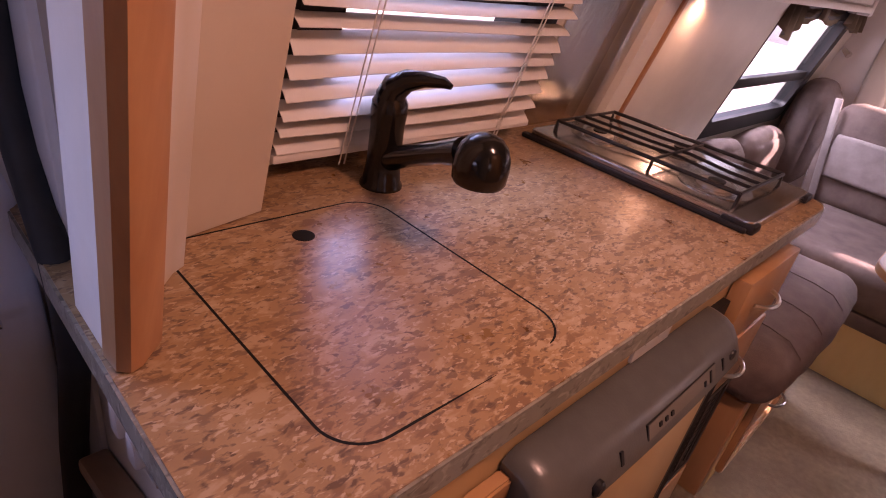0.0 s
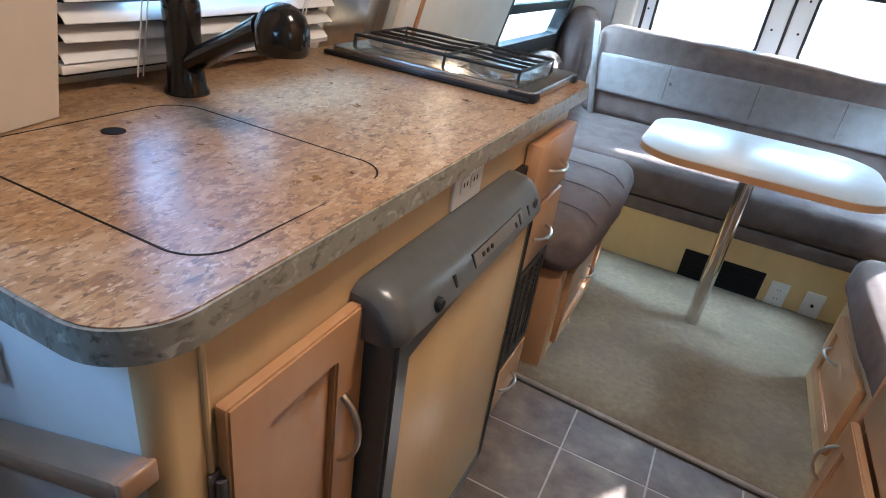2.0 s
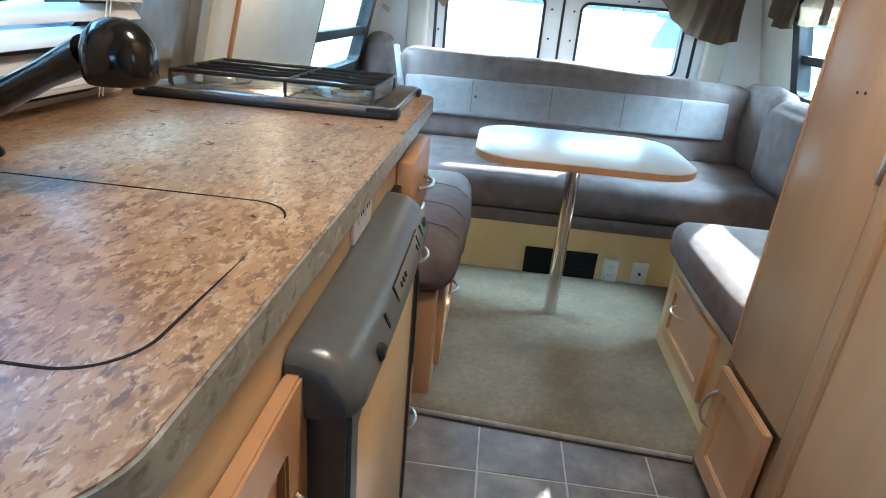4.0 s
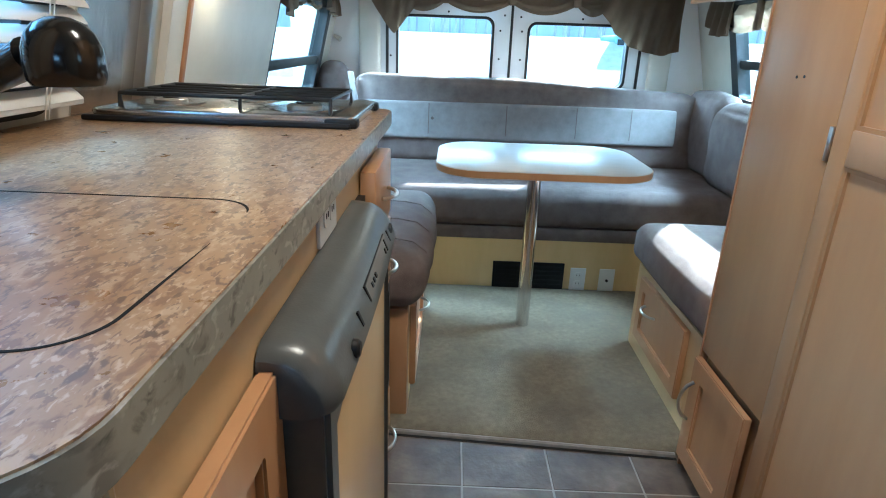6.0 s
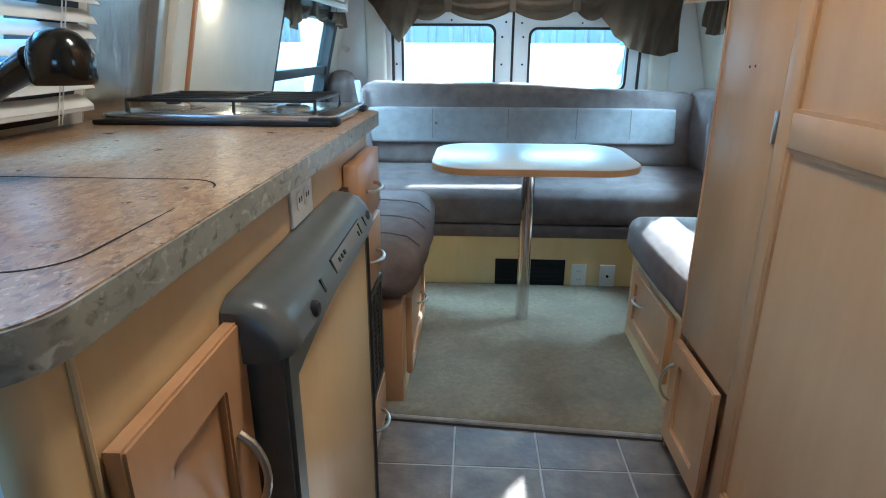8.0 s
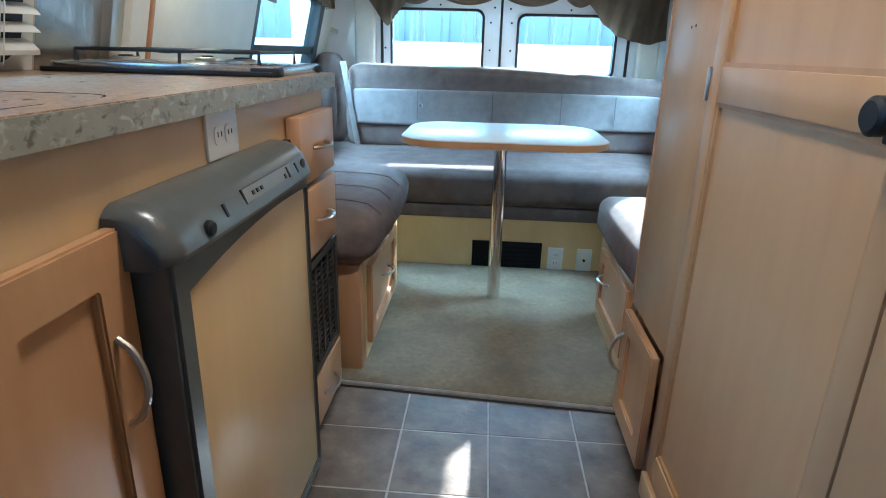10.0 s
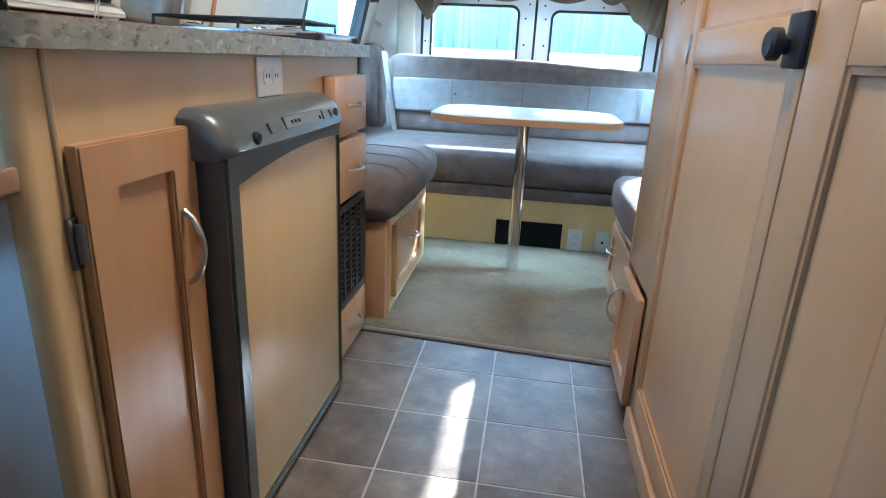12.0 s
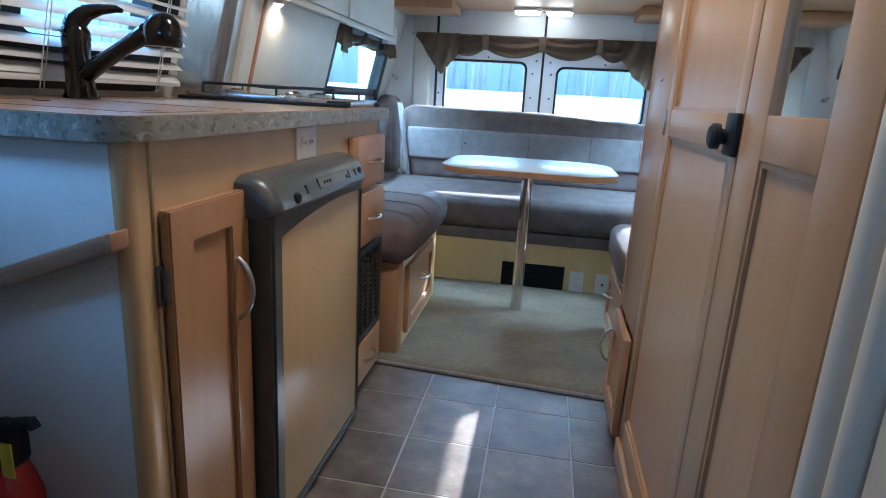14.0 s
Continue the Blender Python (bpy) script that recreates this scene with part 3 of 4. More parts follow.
# the header swells along its length, and its ends are rounded off
prof = [(0.0, 0.722), (0.058, 0.722), (0.074, 0.726), (0.0775, 0.734), (0.073, 0.750), (0.062, 0.772), (0.050, 0.786), (0.034, 0.794), (0.012, 0.797), (0.0, 0.797)]
hb = bmesh.new()
rows = []
H0, H1 = 0.412, 0.968
for k in range(25):
    f = k / 24
    y = H0 + (H1 - H0) * (0.5 - 0.5 * math.cos(math.pi * f))
    e = min(y - H0, H1 - y)
    cut = 0.016 * max(0.0, 1 - e / 0.022) ** 2
    swell = 0.006 * math.sin(math.pi * f) ** 2
    rows.append([hb.verts.new((max(0.0, px - cut * (px / 0.0775) + swell * (px / 0.0775) * (0.5 if pz < 0.73 else 1.0)), y, pz - (cut * 0.8 if pz > 0.76 else 0.0))) for px, pz in prof])
for a, c in zip(rows, rows[1:]):
    for q in range(len(prof)):
        r = (q + 1) % len(prof)
        hb.faces.new((a[q], a[r], c[r], c[q]))
hb.faces.new(rows[0])
hb.faces.new(rows[-1])
bmesh.ops.recalc_face_normals(hb, faces=hb.faces[:])
header = part("control_panel", hb, GREY_FRAME, fridge, "rounded grey control panel")


def on_header(y0, y1, u0, u1, lift, material, name):
    a, c = Vector((0.0775, 0, 0.737)), Vector((0.063, 0, 0.772))
    n = Vector((0.035, 0, 0.0145)).normalized()
    b = bmesh.new()
    co = []
    for h in (-0.003, lift):
        for y, u in ((y0, u0), (y1, u0), (y1, u1), (y0, u1)):
            p = a.lerp(c, u) + n * h + Vector((0.006 * math.sin(math.pi * (y - H0) / (H1 - H0)) ** 1.4, 0, 0))
            co.append(b.verts.new((p.x, y, p.z)))
    for f in ((0, 1, 2, 3), (4, 5, 6, 7), (0, 1, 5, 4), (1, 2, 6, 5), (2, 3, 7, 6), (3, 0, 4, 7)):
        b.faces.new([co[i] for i in f])
    bmesh.ops.recalc_face_normals(b, faces=b.faces[:])
    return part(name, b, material, header)


GREY_INSERT = mat("grey_insert", (0.15, 0.138, 0.118), 0.35)
on_header(0.626, 0.844, 0.34, 0.95, 0.0012, BLACK_PLASTIC, "display_rim")
on_header(0.628, 0.842, 0.36, 0.93, 0.0022, GREY_INSERT, "display_field")
for y in (0.655, 0.672, 0.689):
    on_header(y, y + 0.007, 0.55, 0.72, 0.0034, BLACK_PLASTIC, "button")
on_header(0.80, 0.806, 0.40, 0.62, 0.0034, BLACK_PLASTIC, "button")
on_header(0.82, 0.826, 0.35, 0.85, 0.0034, BLACK_PLASTIC, "button")
for y in (0.560, 0.872):
    on_header(y, y + 0.006, 0.30, 0.80, 0.0025, BLACK_PLASTIC, "slot")
part("lock_knob", spin([(0.0, 0), (0.011, 0), (0.011, 0.006), (0.008, 0.009), (0.0, 0.009)], 16, (0.0745, 0.508, 0.748), "x"), BLACK_PLASTIC, header)
part("knob", spin([(0.0, 0), (0.012, 0), (0.011, 0.004), (0.0, 0.006)], 16, (0.0705, 0.915, 0.755), "x"), BLACK_PLASTIC, header)

# furnace grille
FURNACE_GREY = mottled("dark_enamel", [(0.3, (0.030, 0.027, 0.024)), (0.7, (0.042, 0.038, 0.034))], 30, 0.4)
furnace = thing("furnace_grille", "black louvred furnace grille low in the cabinet", "grille")
part("backing", box(-0.001, 0.003, 1.05, 1.30, 0.195, 0.49), VENT_BLACK, furnace)
part("frame", ring(rounded(1.043, 1.308, 0.19, 0.490, 0.006, 2), rounded(1.060, 1.290, 0.207, 0.472, 0.004, 2), 0.0, 0.030, "x"), FURNACE_GREY, furnace)
for k in range(16):
    z = 0.212 + k * 0.0165
    part("slat", box(0.004, 0.022, 1.06, 1.290, z, z + 0.006, 0.001), FURNACE_GREY, furnace)
for k in range(5):
    y = 1.0625 + k * 0.0555
    part("bar", box(0.006, 0.0255, y - 0.005, y + 0.005, 0.207, 0.472, 0.001), FURNACE_GREY, furnace)

# faucet
faucet = thing("faucet", "dark bronze single-lever kitchen faucet on the worktop", "faucet")
FX, FY = -0.428, 0.563
part("base", spin([(0.0, 0.91), (0.034, 0.91), (0.034, 0.914), (0.030, 0.920), (0.026, 0.955), (0.026, 1.008), (0.028, 1.030), (0.027, 1.045), (0.020, 1.057), (0.0, 1.061)], 28, (FX, FY, 0)), BRONZE, faucet)
part("lever", tube([(FX, FY, 1.050), (FX + 0.006, FY + 0.002, 1.068), (FX + 0.025, FY + 0.008, 1.082), (FX + 0.050, FY + 0.017, 1.090), (FX + 0.078, FY + 0.026, 1.093), (FX + 0.090, FY + 0.030, 1.090)], 0.01, 18, [0.024, 0.021, 0.016, 0.011, 0.008, 0.004]), BRONZE, faucet, "curved lever handle")
part("spout", tube([(FX + 0.012, FY, 0.958), (FX + 0.07, FY - 0.012, 0.987), (FX + 0.135, FY - 0.026, 1.018), (FX + 0.195, FY - 0.040, 1.044)], 0.014, 16, [0.019, 0.016, 0.015, 0.019]), BRONZE, faucet)
part("spray_head", spin([(0.0, 1.081), (0.010, 1.080), (0.021, 1.075), (0.029, 1.066), (0.034, 1.053), (0.035, 1.040), (0.034, 1.024), (0.031, 1.019), (0.0, 1.019)], 28, (FX + 0.232, FY - 0.047, 0)), BRONZE, faucet, "domed pull-out spray head")

# stove
stove = thing("gas_cooktop", "stainless three-burner gas cooktop with a black wire grate", "cooktop")
SX0, SX1, SY0, SY1 = -0.500, -0.008, 1.030, 1.35
part("tray", prism(rounded(SX0, SX1, SY0, SY1, 0.015, 4), 0.9105, 0.932, 0.004), STEEL, stove)
part("front_bumper", prism(rounded(SX0 - 0.012, SX1 - 0.005, SY0 - 0.012, SY0 + 0.006, 0.006, 3), 0.9105, 0.9205, 0.003), BLACK_PLASTIC, stove)
for x, y in ((SX1 - 0.055, SY0 - 0.006), (SX1 - 0.055, SY1 - 0.03)):
    part("corner_foot", box(x, x + 0.062, y, y + 0.035, 0.9105, 0.928, 0.005), BLACK_PLASTIC, stove)
for x, y, r in ((-0.405, 1.16, 0.052), (-0.125, 1.14, 0.056), (-0.265, 1.27, 0.046)):
    bowl = part("burner_bowl", spin([(r * 1.25, 0.9322), (r * 1.25, 0.934), (r, 0.9345), (r * 0.72, 0.933), (0.0, 0.933)], 28, (x, y, 0)), STEEL, stove)
    part("burner", spin([(r * 0.62, 0.933), (r * 0.62, 0.939), (r * 0.5, 0.942), (0.0, 0.942)], 24, (x, y, 0)), NICKEL, stove)
    part("burner_cap", spin([(r * 0.3, 0.942), (r * 0.3, 0.945), (0.0, 0.946)], 18, (x, y, 0)), BLACK_IRON, stove)
gz = 0.957
grate = part("grate", tube([(SX0 + 0.04, SY0 + 0.04, 0.933), (SX0 + 0.04, SY0 + 0.04, gz), (SX1 - 0.05, SY0 + 0.04, gz), (SX1 - 0.05, SY0 + 0.04, 0.931)], 0.0042, 8), BLACK_IRON, stove, "black wire pan grate")
part("wire", tube([(SX0 + 0.04, SY1 - 0.05, 0.933), (SX0 + 0.04, SY1 - 0.05, gz), (SX1 - 0.05, SY1 - 0.05, gz), (SX1 - 0.05, SY1 - 0.05, 0.931)], 0.0042, 8), BLACK_IRON, grate)
for y in (SY0 + 0.10, SY0 + 0.145, SY0 + 0.2):
    part("wire", tube([(SX0 + 0.04, y, gz), (SX0 + 0.15, y + 0.004, gz), (SX0 + 0.2, y + 0.02, gz - 0.004), (SX0 + 0.29, y + 0.02, gz), (SX0 + 0.38, y, gz), (SX1 - 0.05, y, gz)], 0.0036, 7), BLACK_IRON, grate)
for x in (SX0 + 0.04, SX0 + 0.27, SX1 - 0.05):
    part("wire", tube([(x, SY0 + 0.04, gz), (x, SY1 - 0.05, gz)], 0.0036, 7), BLACK_IRON, grate)
    part("wire", tube([(x, SY0 + 0.04, gz), (x, SY0 + 0.035, 0.932)], 0.0036, 7), BLACK_IRON, grate)

# partition at the entry end of the worktop
pil = thing("end_partition", "beige moulded wall panel with a brown rounded trim at the entry", "partition", "", "structure")


def leaning_prism(points, z0, z1, s):
    b = prism(points, z0, z1)
    for v in b.verts:
        v.co.x += s * (v.co.z - 0.91)
    return b


part("white_face", leaning_prism([(-0.318, 0.103), (-0.235, 0.103), (-0.235, 0.115), (-0.318, 0.137)], 0.9115, ROOF, 0.25), WHITE_PANEL, pil)
part("brown_trim", leaning_prism([(-0.235, 0.101), (-0.207, 0.103), (-0.199, 0.112), (-0.203, 0.123), (-0.229, 0.149), (-0.242, 0.143)], 0.9115, ROOF, 0.25), MAPLE_DARK, pil, "brown wood-grain trim")
part("moulded_panel", leaning_prism([(-0.237, 0.137), (-0.267, 0.159), (-0.312, 0.183), (-0.329, 0.199), (-0.339, 0.215), (-0.397, 0.242), (-0.422, 0.353), (-0.567, 0.397), (-0.607, 0.337), (-0.587, 0.137)], 0.9115, ROOF, 0.25), BEIGE_PANEL, pil)

# metal backsplash and trim strip between window and panel
b = box(0.0, 0.004, 1.06, 1.28, 0.9115, 1.5)
for v in b.verts:
    v.co.x += left_x(v.co.z)
structure("backsplash", b, SILVER, "brushed metal wall lining behind the cooktop", "backsplash")
b = box(0.0, 0.03, 1.28, 1.33, 0.55, 1.5, 0.004)
for v in b.verts:
    v.co.x += left_x(v.co.z)
structure("wall_trim", b, NICKEL, "grey metal strip on the wall", "trim")
wp = thing("wall_panel", "white wall panel with a maple edge behind the cooktop", "panel", "", "structure")
b = box(0.0, 0.05, 1.33, 2.13, 0.55, 1.26, 0.003)
for v in b.verts:
    v.co.x += left_x(v.co.z)
part("board", b, WHITE_PANEL, wp)
b = box(0.048, 0.058, 1.405, 1.421, 0.55, 1.26, 0.003)
for v in b.verts:
    v.co.x += left_x(v.co.z)
part("edge_strip", b, MAPLE_DARK, wp, "thin maple strip")

# blinds
blind = thing("window_blind", "white slatted blind with cords over the kitchen window", "blind")
NS = 17
for k in range(NS):
    z = 0.966 + k * 0.0305
    tilt = radians((38, 30, 36, 42, 44, 46, 22, 24)[k] if k < 8 else 54)
    b = bmesh.new()
    bmesh.ops.create_grid(b, x_segments=6, y_segments=10, size=1.0)
    for v in b.verts:
        v.co = Vector((v.co.x * 0.0185, 0.706 + v.co.y * 0.294, 0.0035 * (1 - v.co.x ** 2)))
    bmesh.ops.solidify(b, geom=b.faces[:], thickness=0.0012)
    for v in b.verts:
        v.co = Matrix.Rotation(tilt, 3, "Y") @ v.co
        v.co += Vector((left_x(z) + 0.045, 0, z))
        v.co.z += 0.004 * math.sin(v.co.y * 5 + k)
    part("slat", b, SLAT, blind)
b = box(-0.016, 0.016, 0.408, 1.005, -0.008, 0.006, 0.003)
for v in b.verts:
    v.co += Vector((left_x(0.95) + 0.045, 0, 0.95))
part("bottom_rail", b, SLAT, blind)
for y in (0.53, 0.90):
    for d in (-0.004, 0.006):
        part("cord", tube([(left_x(0.93) + 0.045 + 0.018, y + d, 0.925), (left_x(1.45) + 0.063, y + d, 1.46)], 0.0012, 5), CORD, blind)

# ---- dinette ----
rear = thing("rear_bench", "taupe upholstered rear bench with a grey back panel", "bench")
part("base", box(-0.55, 1.50, 2.42, 3.05, 0.0, 0.244), YELLOW_BOX, rear, "yellow maple-look bench front")
part("seat_board", box(-0.55, 1.50, 2.405, 3.05, 0.2445, 0.304, 0.004), FABRIC, rear)
part("seat_cushion", cushion(-0.55, 1.50, 2.385, 3.10, 0.304, 0.474, 0.05, 0.010, 22, 0.003), FABRIC, rear)
bb = cushion(-0.335, 1.445, 2.99, 3.14, 0.455, 0.900, 0.05, 0.02, 22, 0.003)
for v in bb.verts:
    v.co.z -= 0.030 * (v.co.x + 0.33) * (v.co.z - 0.455) / 0.445
    v.co.y += (v.co.z - 0.5) * 0.16
back = part("backrest", bb, FABRIC, rear)
bb = cushion(-0.30, 1.325, 3.0, 3.03, 0.585, 0.77, 0.012, 0.004, 16, 0.001)
for v in bb.verts:
    v.co.y += (v.co.z - 0.5) * 0.16 - 0.028
band = part("back_panel", bb, FABRIC_LIGHT, back, "grey flat back panel")
part("button", spin([(0.0, 0.0), (0.009, 0.0), (0.007, -0.006), (0.0, -0.007)], 12, (0.07, 2.98, 0.693), "y"), FABRIC, back)
bb = box(-0.292, -0.262, 2.965, 2.975, 0.465, 0.905, 0.003)
for v in bb.verts:
    v.co.y += (v.co.z - 0.5) * 0.16
    v.co.x -= (v.co.z - 0.5) * 0.20
part("strap", bb, FABRIC_LIGHT, back, "pale vertical strap")
part("corner_cushion", cushion(-0.56, -0.40, 3.10, 3.36, 0.44, 0.93, 0.07, 0.02, 12, 0.004), FABRIC, rear)
part("corner_cushion", cushion(1.42, 1.56, 2.75, 3.2, 0.46, 0.86, 0.06, 0.02, 12, 0.004), FABRIC, rear)
for x in (0.05, 0.45, 0.81, 1.09):
    part("seam", tube([(x, 2.985, 0.612), (x, 2.9905, 0.70), (x, 3.0005, 0.765)], 0.0022, 6), FABRIC, band)
vent = thing("vent", "black vent opening in the rear bench front", "vent")
part("frame", box(0.383, 0.708, 2.412, 2.4195, 0.004, 0.136, 0.002), VENT_BLACK, vent)
for k in range(5):
    part("slat", box(0.393, 0.698, 2.4108, 2.413, 0.02 + k * 0.021, 0.034 + k * 0.021, 0.0008), VENT_BLACK, vent)
o = thing("outlet", "white double power outlet in the rear bench front", "outlet")
part("plate", box(0.738, 0.808, 2.413, 2.4195, 0.004, 0.116, 0.0025), WHITE_PLASTIC, o)
socket_faces(o, [(0.773, 0.041), (0.773, 0.081)], "y", (2.4105, 2.414))
o = thing("cable_socket", "white plate with one round socket in the bench front", "outlet")
part("plate", box(0.870, 0.940, 2.413, 2.4195, 0.004, 0.116, 0.0025), WHITE_PLASTIC, o)
part("socket", spin([(0.0, 0), (0.006, 0), (0.006, -0.008), (0.0, -0.008)], 12, (0.905, 2.413, 0.062), "y"), BLACK_PLASTIC, o)

table = thing("dinette_table", "oval-ended wood-look table on one chrome pole", "table")
tb = rounded(0.128, 0.848, 1.745, 2.305, 0.15, 10)
part("tabletop", prism(tb, 0.664, 0.690, 0.003), TABLE_TOP, table)
tb2 = rounded(0.125, 0.851, 1.742, 2.308, 0.153, 10)
part("edge_band", prism(tb2, 0.666, 0.687), MAPLE, table, "maple edge band")
part("pole", tube([(0.483, 2.043, 0.0), (0.483, 2.043, 0.655)], 0.0255, 24), CHROME, table, "chrome pole")
part("pole_socket", spin([(0.0, 0.640), (0.032, 0.640), (0.045, 0.655), (0.075, 0.6635), (0.0, 0.6635)], 24, (0.483, 2.043, 0)), CHROME, table)

lb = thing("left_bench", "taupe side bench on a maple box beside the kitchen", "bench")
part("base", box(-0.55, 0.070, 1.475, 2.14, 0.0, 0.358), YELLOW_BOX, lb)
part("post", box(-0.002, 0.070, 1.415, 1.473, 0.0, 0.360, 0.006), MAPLE, lb)
part("seat_cushion", cushion(-0.55, 0.118, 1.375, 2.18, 0.362, 0.525, 0.07, 0.015, 16, 0.005, 3), FABRIC, lb)
for y, z in ((1.52, 0.5355), (1.70, 0.539), (1.91, 0.539)):
    part("seam", tube([(-0.45, y, z - 0.003), (-0.1, y, z), (0.02, y, z - 0.003), (0.075, y, z - 0.012), (0.112, y, z - 0.04), (0.122, y, z - 0.09), (0.117, y, z - 0.13)], 0.002, 6), FABRIC, lb)
d = shaker(lb, "drawer", 0.070, 1.50, 1.99, 0.06, 0.33, rail=0.05)
handle(d, (0.090, 1.69, 0.225), (0.090, 1.79, 0.225), (0.028, 0, 0))
for y0, y1, s in ((1.98, 2.46, 1), (2.5, 2.95, 5)):
    solid("back_cushion", cushion(-0.585, -0.445, y0, y1, 0.47, 0.735, 0.07, 0.02, 12, 0.006, s), FABRIC, "taupe back cushion leaning on the van wall", "cushion", "side back cushions")

rb = thing("right_bench", "taupe side bench with a maple drawer below", "bench")
part("base", box(0.879, 1.55, 1.275, 1.94, 0.0, 0.33), FASCIA, rb)
part("seat_cushion", cushion(0.856, 1.53, 1.28, 2.0, 0.332, 0.478, 0.05, 0.014, 16, 0.004, 7), FABRIC, rb)
d = shaker(rb, "drawer", 0.879, 1.44, 1.855, 0.085, 0.313, rail=0.045, face=-1)
handle(d, (0.860, 1.67, 0.235), (0.860, 1.77, 0.235), (-0.028, 0, 0))
solid("back_cushion", cushion(1.36, 1.54, 2.16, 2.72, 0.46, 0.84, 0.08, 0.02, 12, 0.006, 9), FABRIC, "taupe back cushion leaning on the van wall", "cushion", "side back cushions")

# ---- wardrobe ----
WX = 0.83
ward = thing("wardrobe", "tall maple wardrobe with frame doors and a mirror", "wardrobe")
part("carcass", box(WX + 0.02, 1.50, -0.95, 1.258, 0.0, ROOF - 0.01), PALE_MAPLE, ward)
part("side_stile", box(WX, WX + 0.02, 0.963, 1.258, 0.355, ROOF - 0.02, 0.002), PALE_MAPLE, ward, "flat wood-print side")
part("edge_strip", box(WX - 0.002, WX + 0.018, 1.2575, 1.264, 0.0, ROOF - 0.02), MAPLE_DARK, ward)
part("plinth", box(WX - 0.010, WX + 0.02, -0.95, 0.965, 0.0, 0.060, 0.003), PALE_MAPLE, ward)
ld = shaker(ward, "low_door", WX, 0.985, 1.25, 0.045, 0.342, rail=0.055, face=-1, material=MAPLE)
handle(ld, (WX - 0.02, 1.225, 0.17), (WX - 0.02, 1.225, 0.28), (-0.03, 0, 0))


def tall_door(y0, y1, mirror, label, st=0.045):
    """A wardrobe door: stiles, rails, a low panel and an upper panel or mirror."""
    z0, z1, r0, r1 = 0.068, ROOF - 0.04, 0.896, 0.956
    xa, xb = WX - 0.002, WX + 0.018
    d = part("door", box(xa, xb, y0, y0 + st, z0, z1, 0.003), PALE_MAPLE, ward, label)
    part("stile", box(xa, xb, y1 - st, y1, z0, z1, 0.003), PALE_MAPLE, d)
    for a, c in ((z0, z0 + 0.07), (r0, r1), (z1 - 0.07, z1)):
        part("rail", box(xa + 0.0005, xb, y0 + st, y1 - st, a, c, 0.002), PALE_MAPLE, d)
    part("panel", box(xa + 0.010, xb, y0 + st, y1 - st, z0 + 0.07, r0), PALE_MAPLE, d)
    part("moulding", ring([(y0 + st, z0 + 0.07), (y1 - st, z0 + 0.07), (y1 - st, r0), (y0 + st, r0)], [(y0 + st + 0.008, z0 + 0.078), (y1 - st - 0.008, z0 + 0.078), (y1 - st - 0.008, r0 - 0.008), (y0 + st + 0.008, r0 - 0.008)], xa + 0.004, xa + 0.012, "x"), PALE_SHADE, d)
    if mirror:
        part("mirror", box(xa + 0.009, xb, y0 + st, y1 - st, r1, z1 - 0.07), MIRROR, d, "mirror panel")
    else:
        part("panel", box(xa + 0.010, xb, y0 + st, y1 - st, r1, z1 - 0.07), PALE_MAPLE, d)
        part("moulding", ring([(y0 + st, r1), (y1 - st, r1), (y1 - st, z1 - 0.07), (y0 + st, z1 - 0.07)], [(y0 + st + 0.008, r1 + 0.008), (y1 - st - 0.008, r1 + 0.008), (y1 - st - 0.008, z1 - 0.078), (y0 + st + 0.008, z1 - 0.078)], xa + 0.004, xa + 0.012, "x"), PALE_SHADE, d)
    return d


da = tall_door(0.386, 0.960, False, "maple frame-and-panel wardrobe door")
tall_door(0.022, 0.382, True, "maple wardrobe door with a mirror", 0.092)
part("latch_plate", box(WX - 0.010, WX - 0.002, 0.384, 0.440, 0.892, 0.957, 0.003), BLACK_PLASTIC, da, "black latch plate")
part("latch_knob", spin([(0.0, -0.026), (0.015, -0.026), (0.020, -0.022), (0.020, -0.012), (0.012, -0.009), (0.012, 0.0), (0.0, 0.0)], 20, (WX - 0.008, 0.430, 0.920), "x"), BLACK_PLASTIC, da, "black round latch knob")
part("hinge", box(WX - 0.006, WX, 0.9605, 0.970, 0.895, 0.955, 0.002), NICKEL, ward, "small exposed hinge")
for y, z in ((1.09, 1.03), (1.115, 1.028)):
    part("screw_hole", spin([(0.0, 0.0), (0.003, 0.0), (0.003, -0.001), (0.0, -0.001)], 10, (WX, y, z), "x"), BLACK_PLASTIC, ward)
for y in (-0.003, -0.053):
    part("round_stile", tube([(WX + 0.012, y, 0.0), (WX + 0.012, y, ROOF - 0.02)], 0.021, 16), CREAM_WOOD, ward, "rounded cream stile")
cdoor = part("bath_door", box(WX + 0.002, WX + 0.02, -0.75, -0.079, 0.03, ROOF - 0.03, 0.004), CREAM_WOOD, ward, "cream bath compartment door")
handle(cdoor, (WX, -0.150, 0.822), (WX, -0.150, 0.922), (-0.026, 0, 0), 0.005)

# ---- overhead ----
oh = thing("overhead_cabinet", "white-doored overhead cabinet along the van wall", "cabinet")
part("body", box(-0.55, -0.392, 1.31, 2.90, 1.262, ROOF - 0.01), WHITE_PANEL, oh)
part("door", box(-0.390, -0.372, 1.33, 2.10, 1.275, 1.7, 0.004), WHITE_PANEL, oh)
part("door", box(-0.390, -0.372, 2.12, 2.88, 1.275, 1.7, 0.004), WHITE_PANEL, oh)
part("trim", box(-0.397, -0.367, 1.31, 2.90, 1.246, 1.268, 0.004), WHITE_PANEL, oh)
oc = thing("overhead_cabinet", "white overhead cabinet above the side bench", "cabinet")
part("body", box(1.30, 1.50, 1.24, 2.95, 1.285, ROOF - 0.01), WHITE_PANEL, oc)
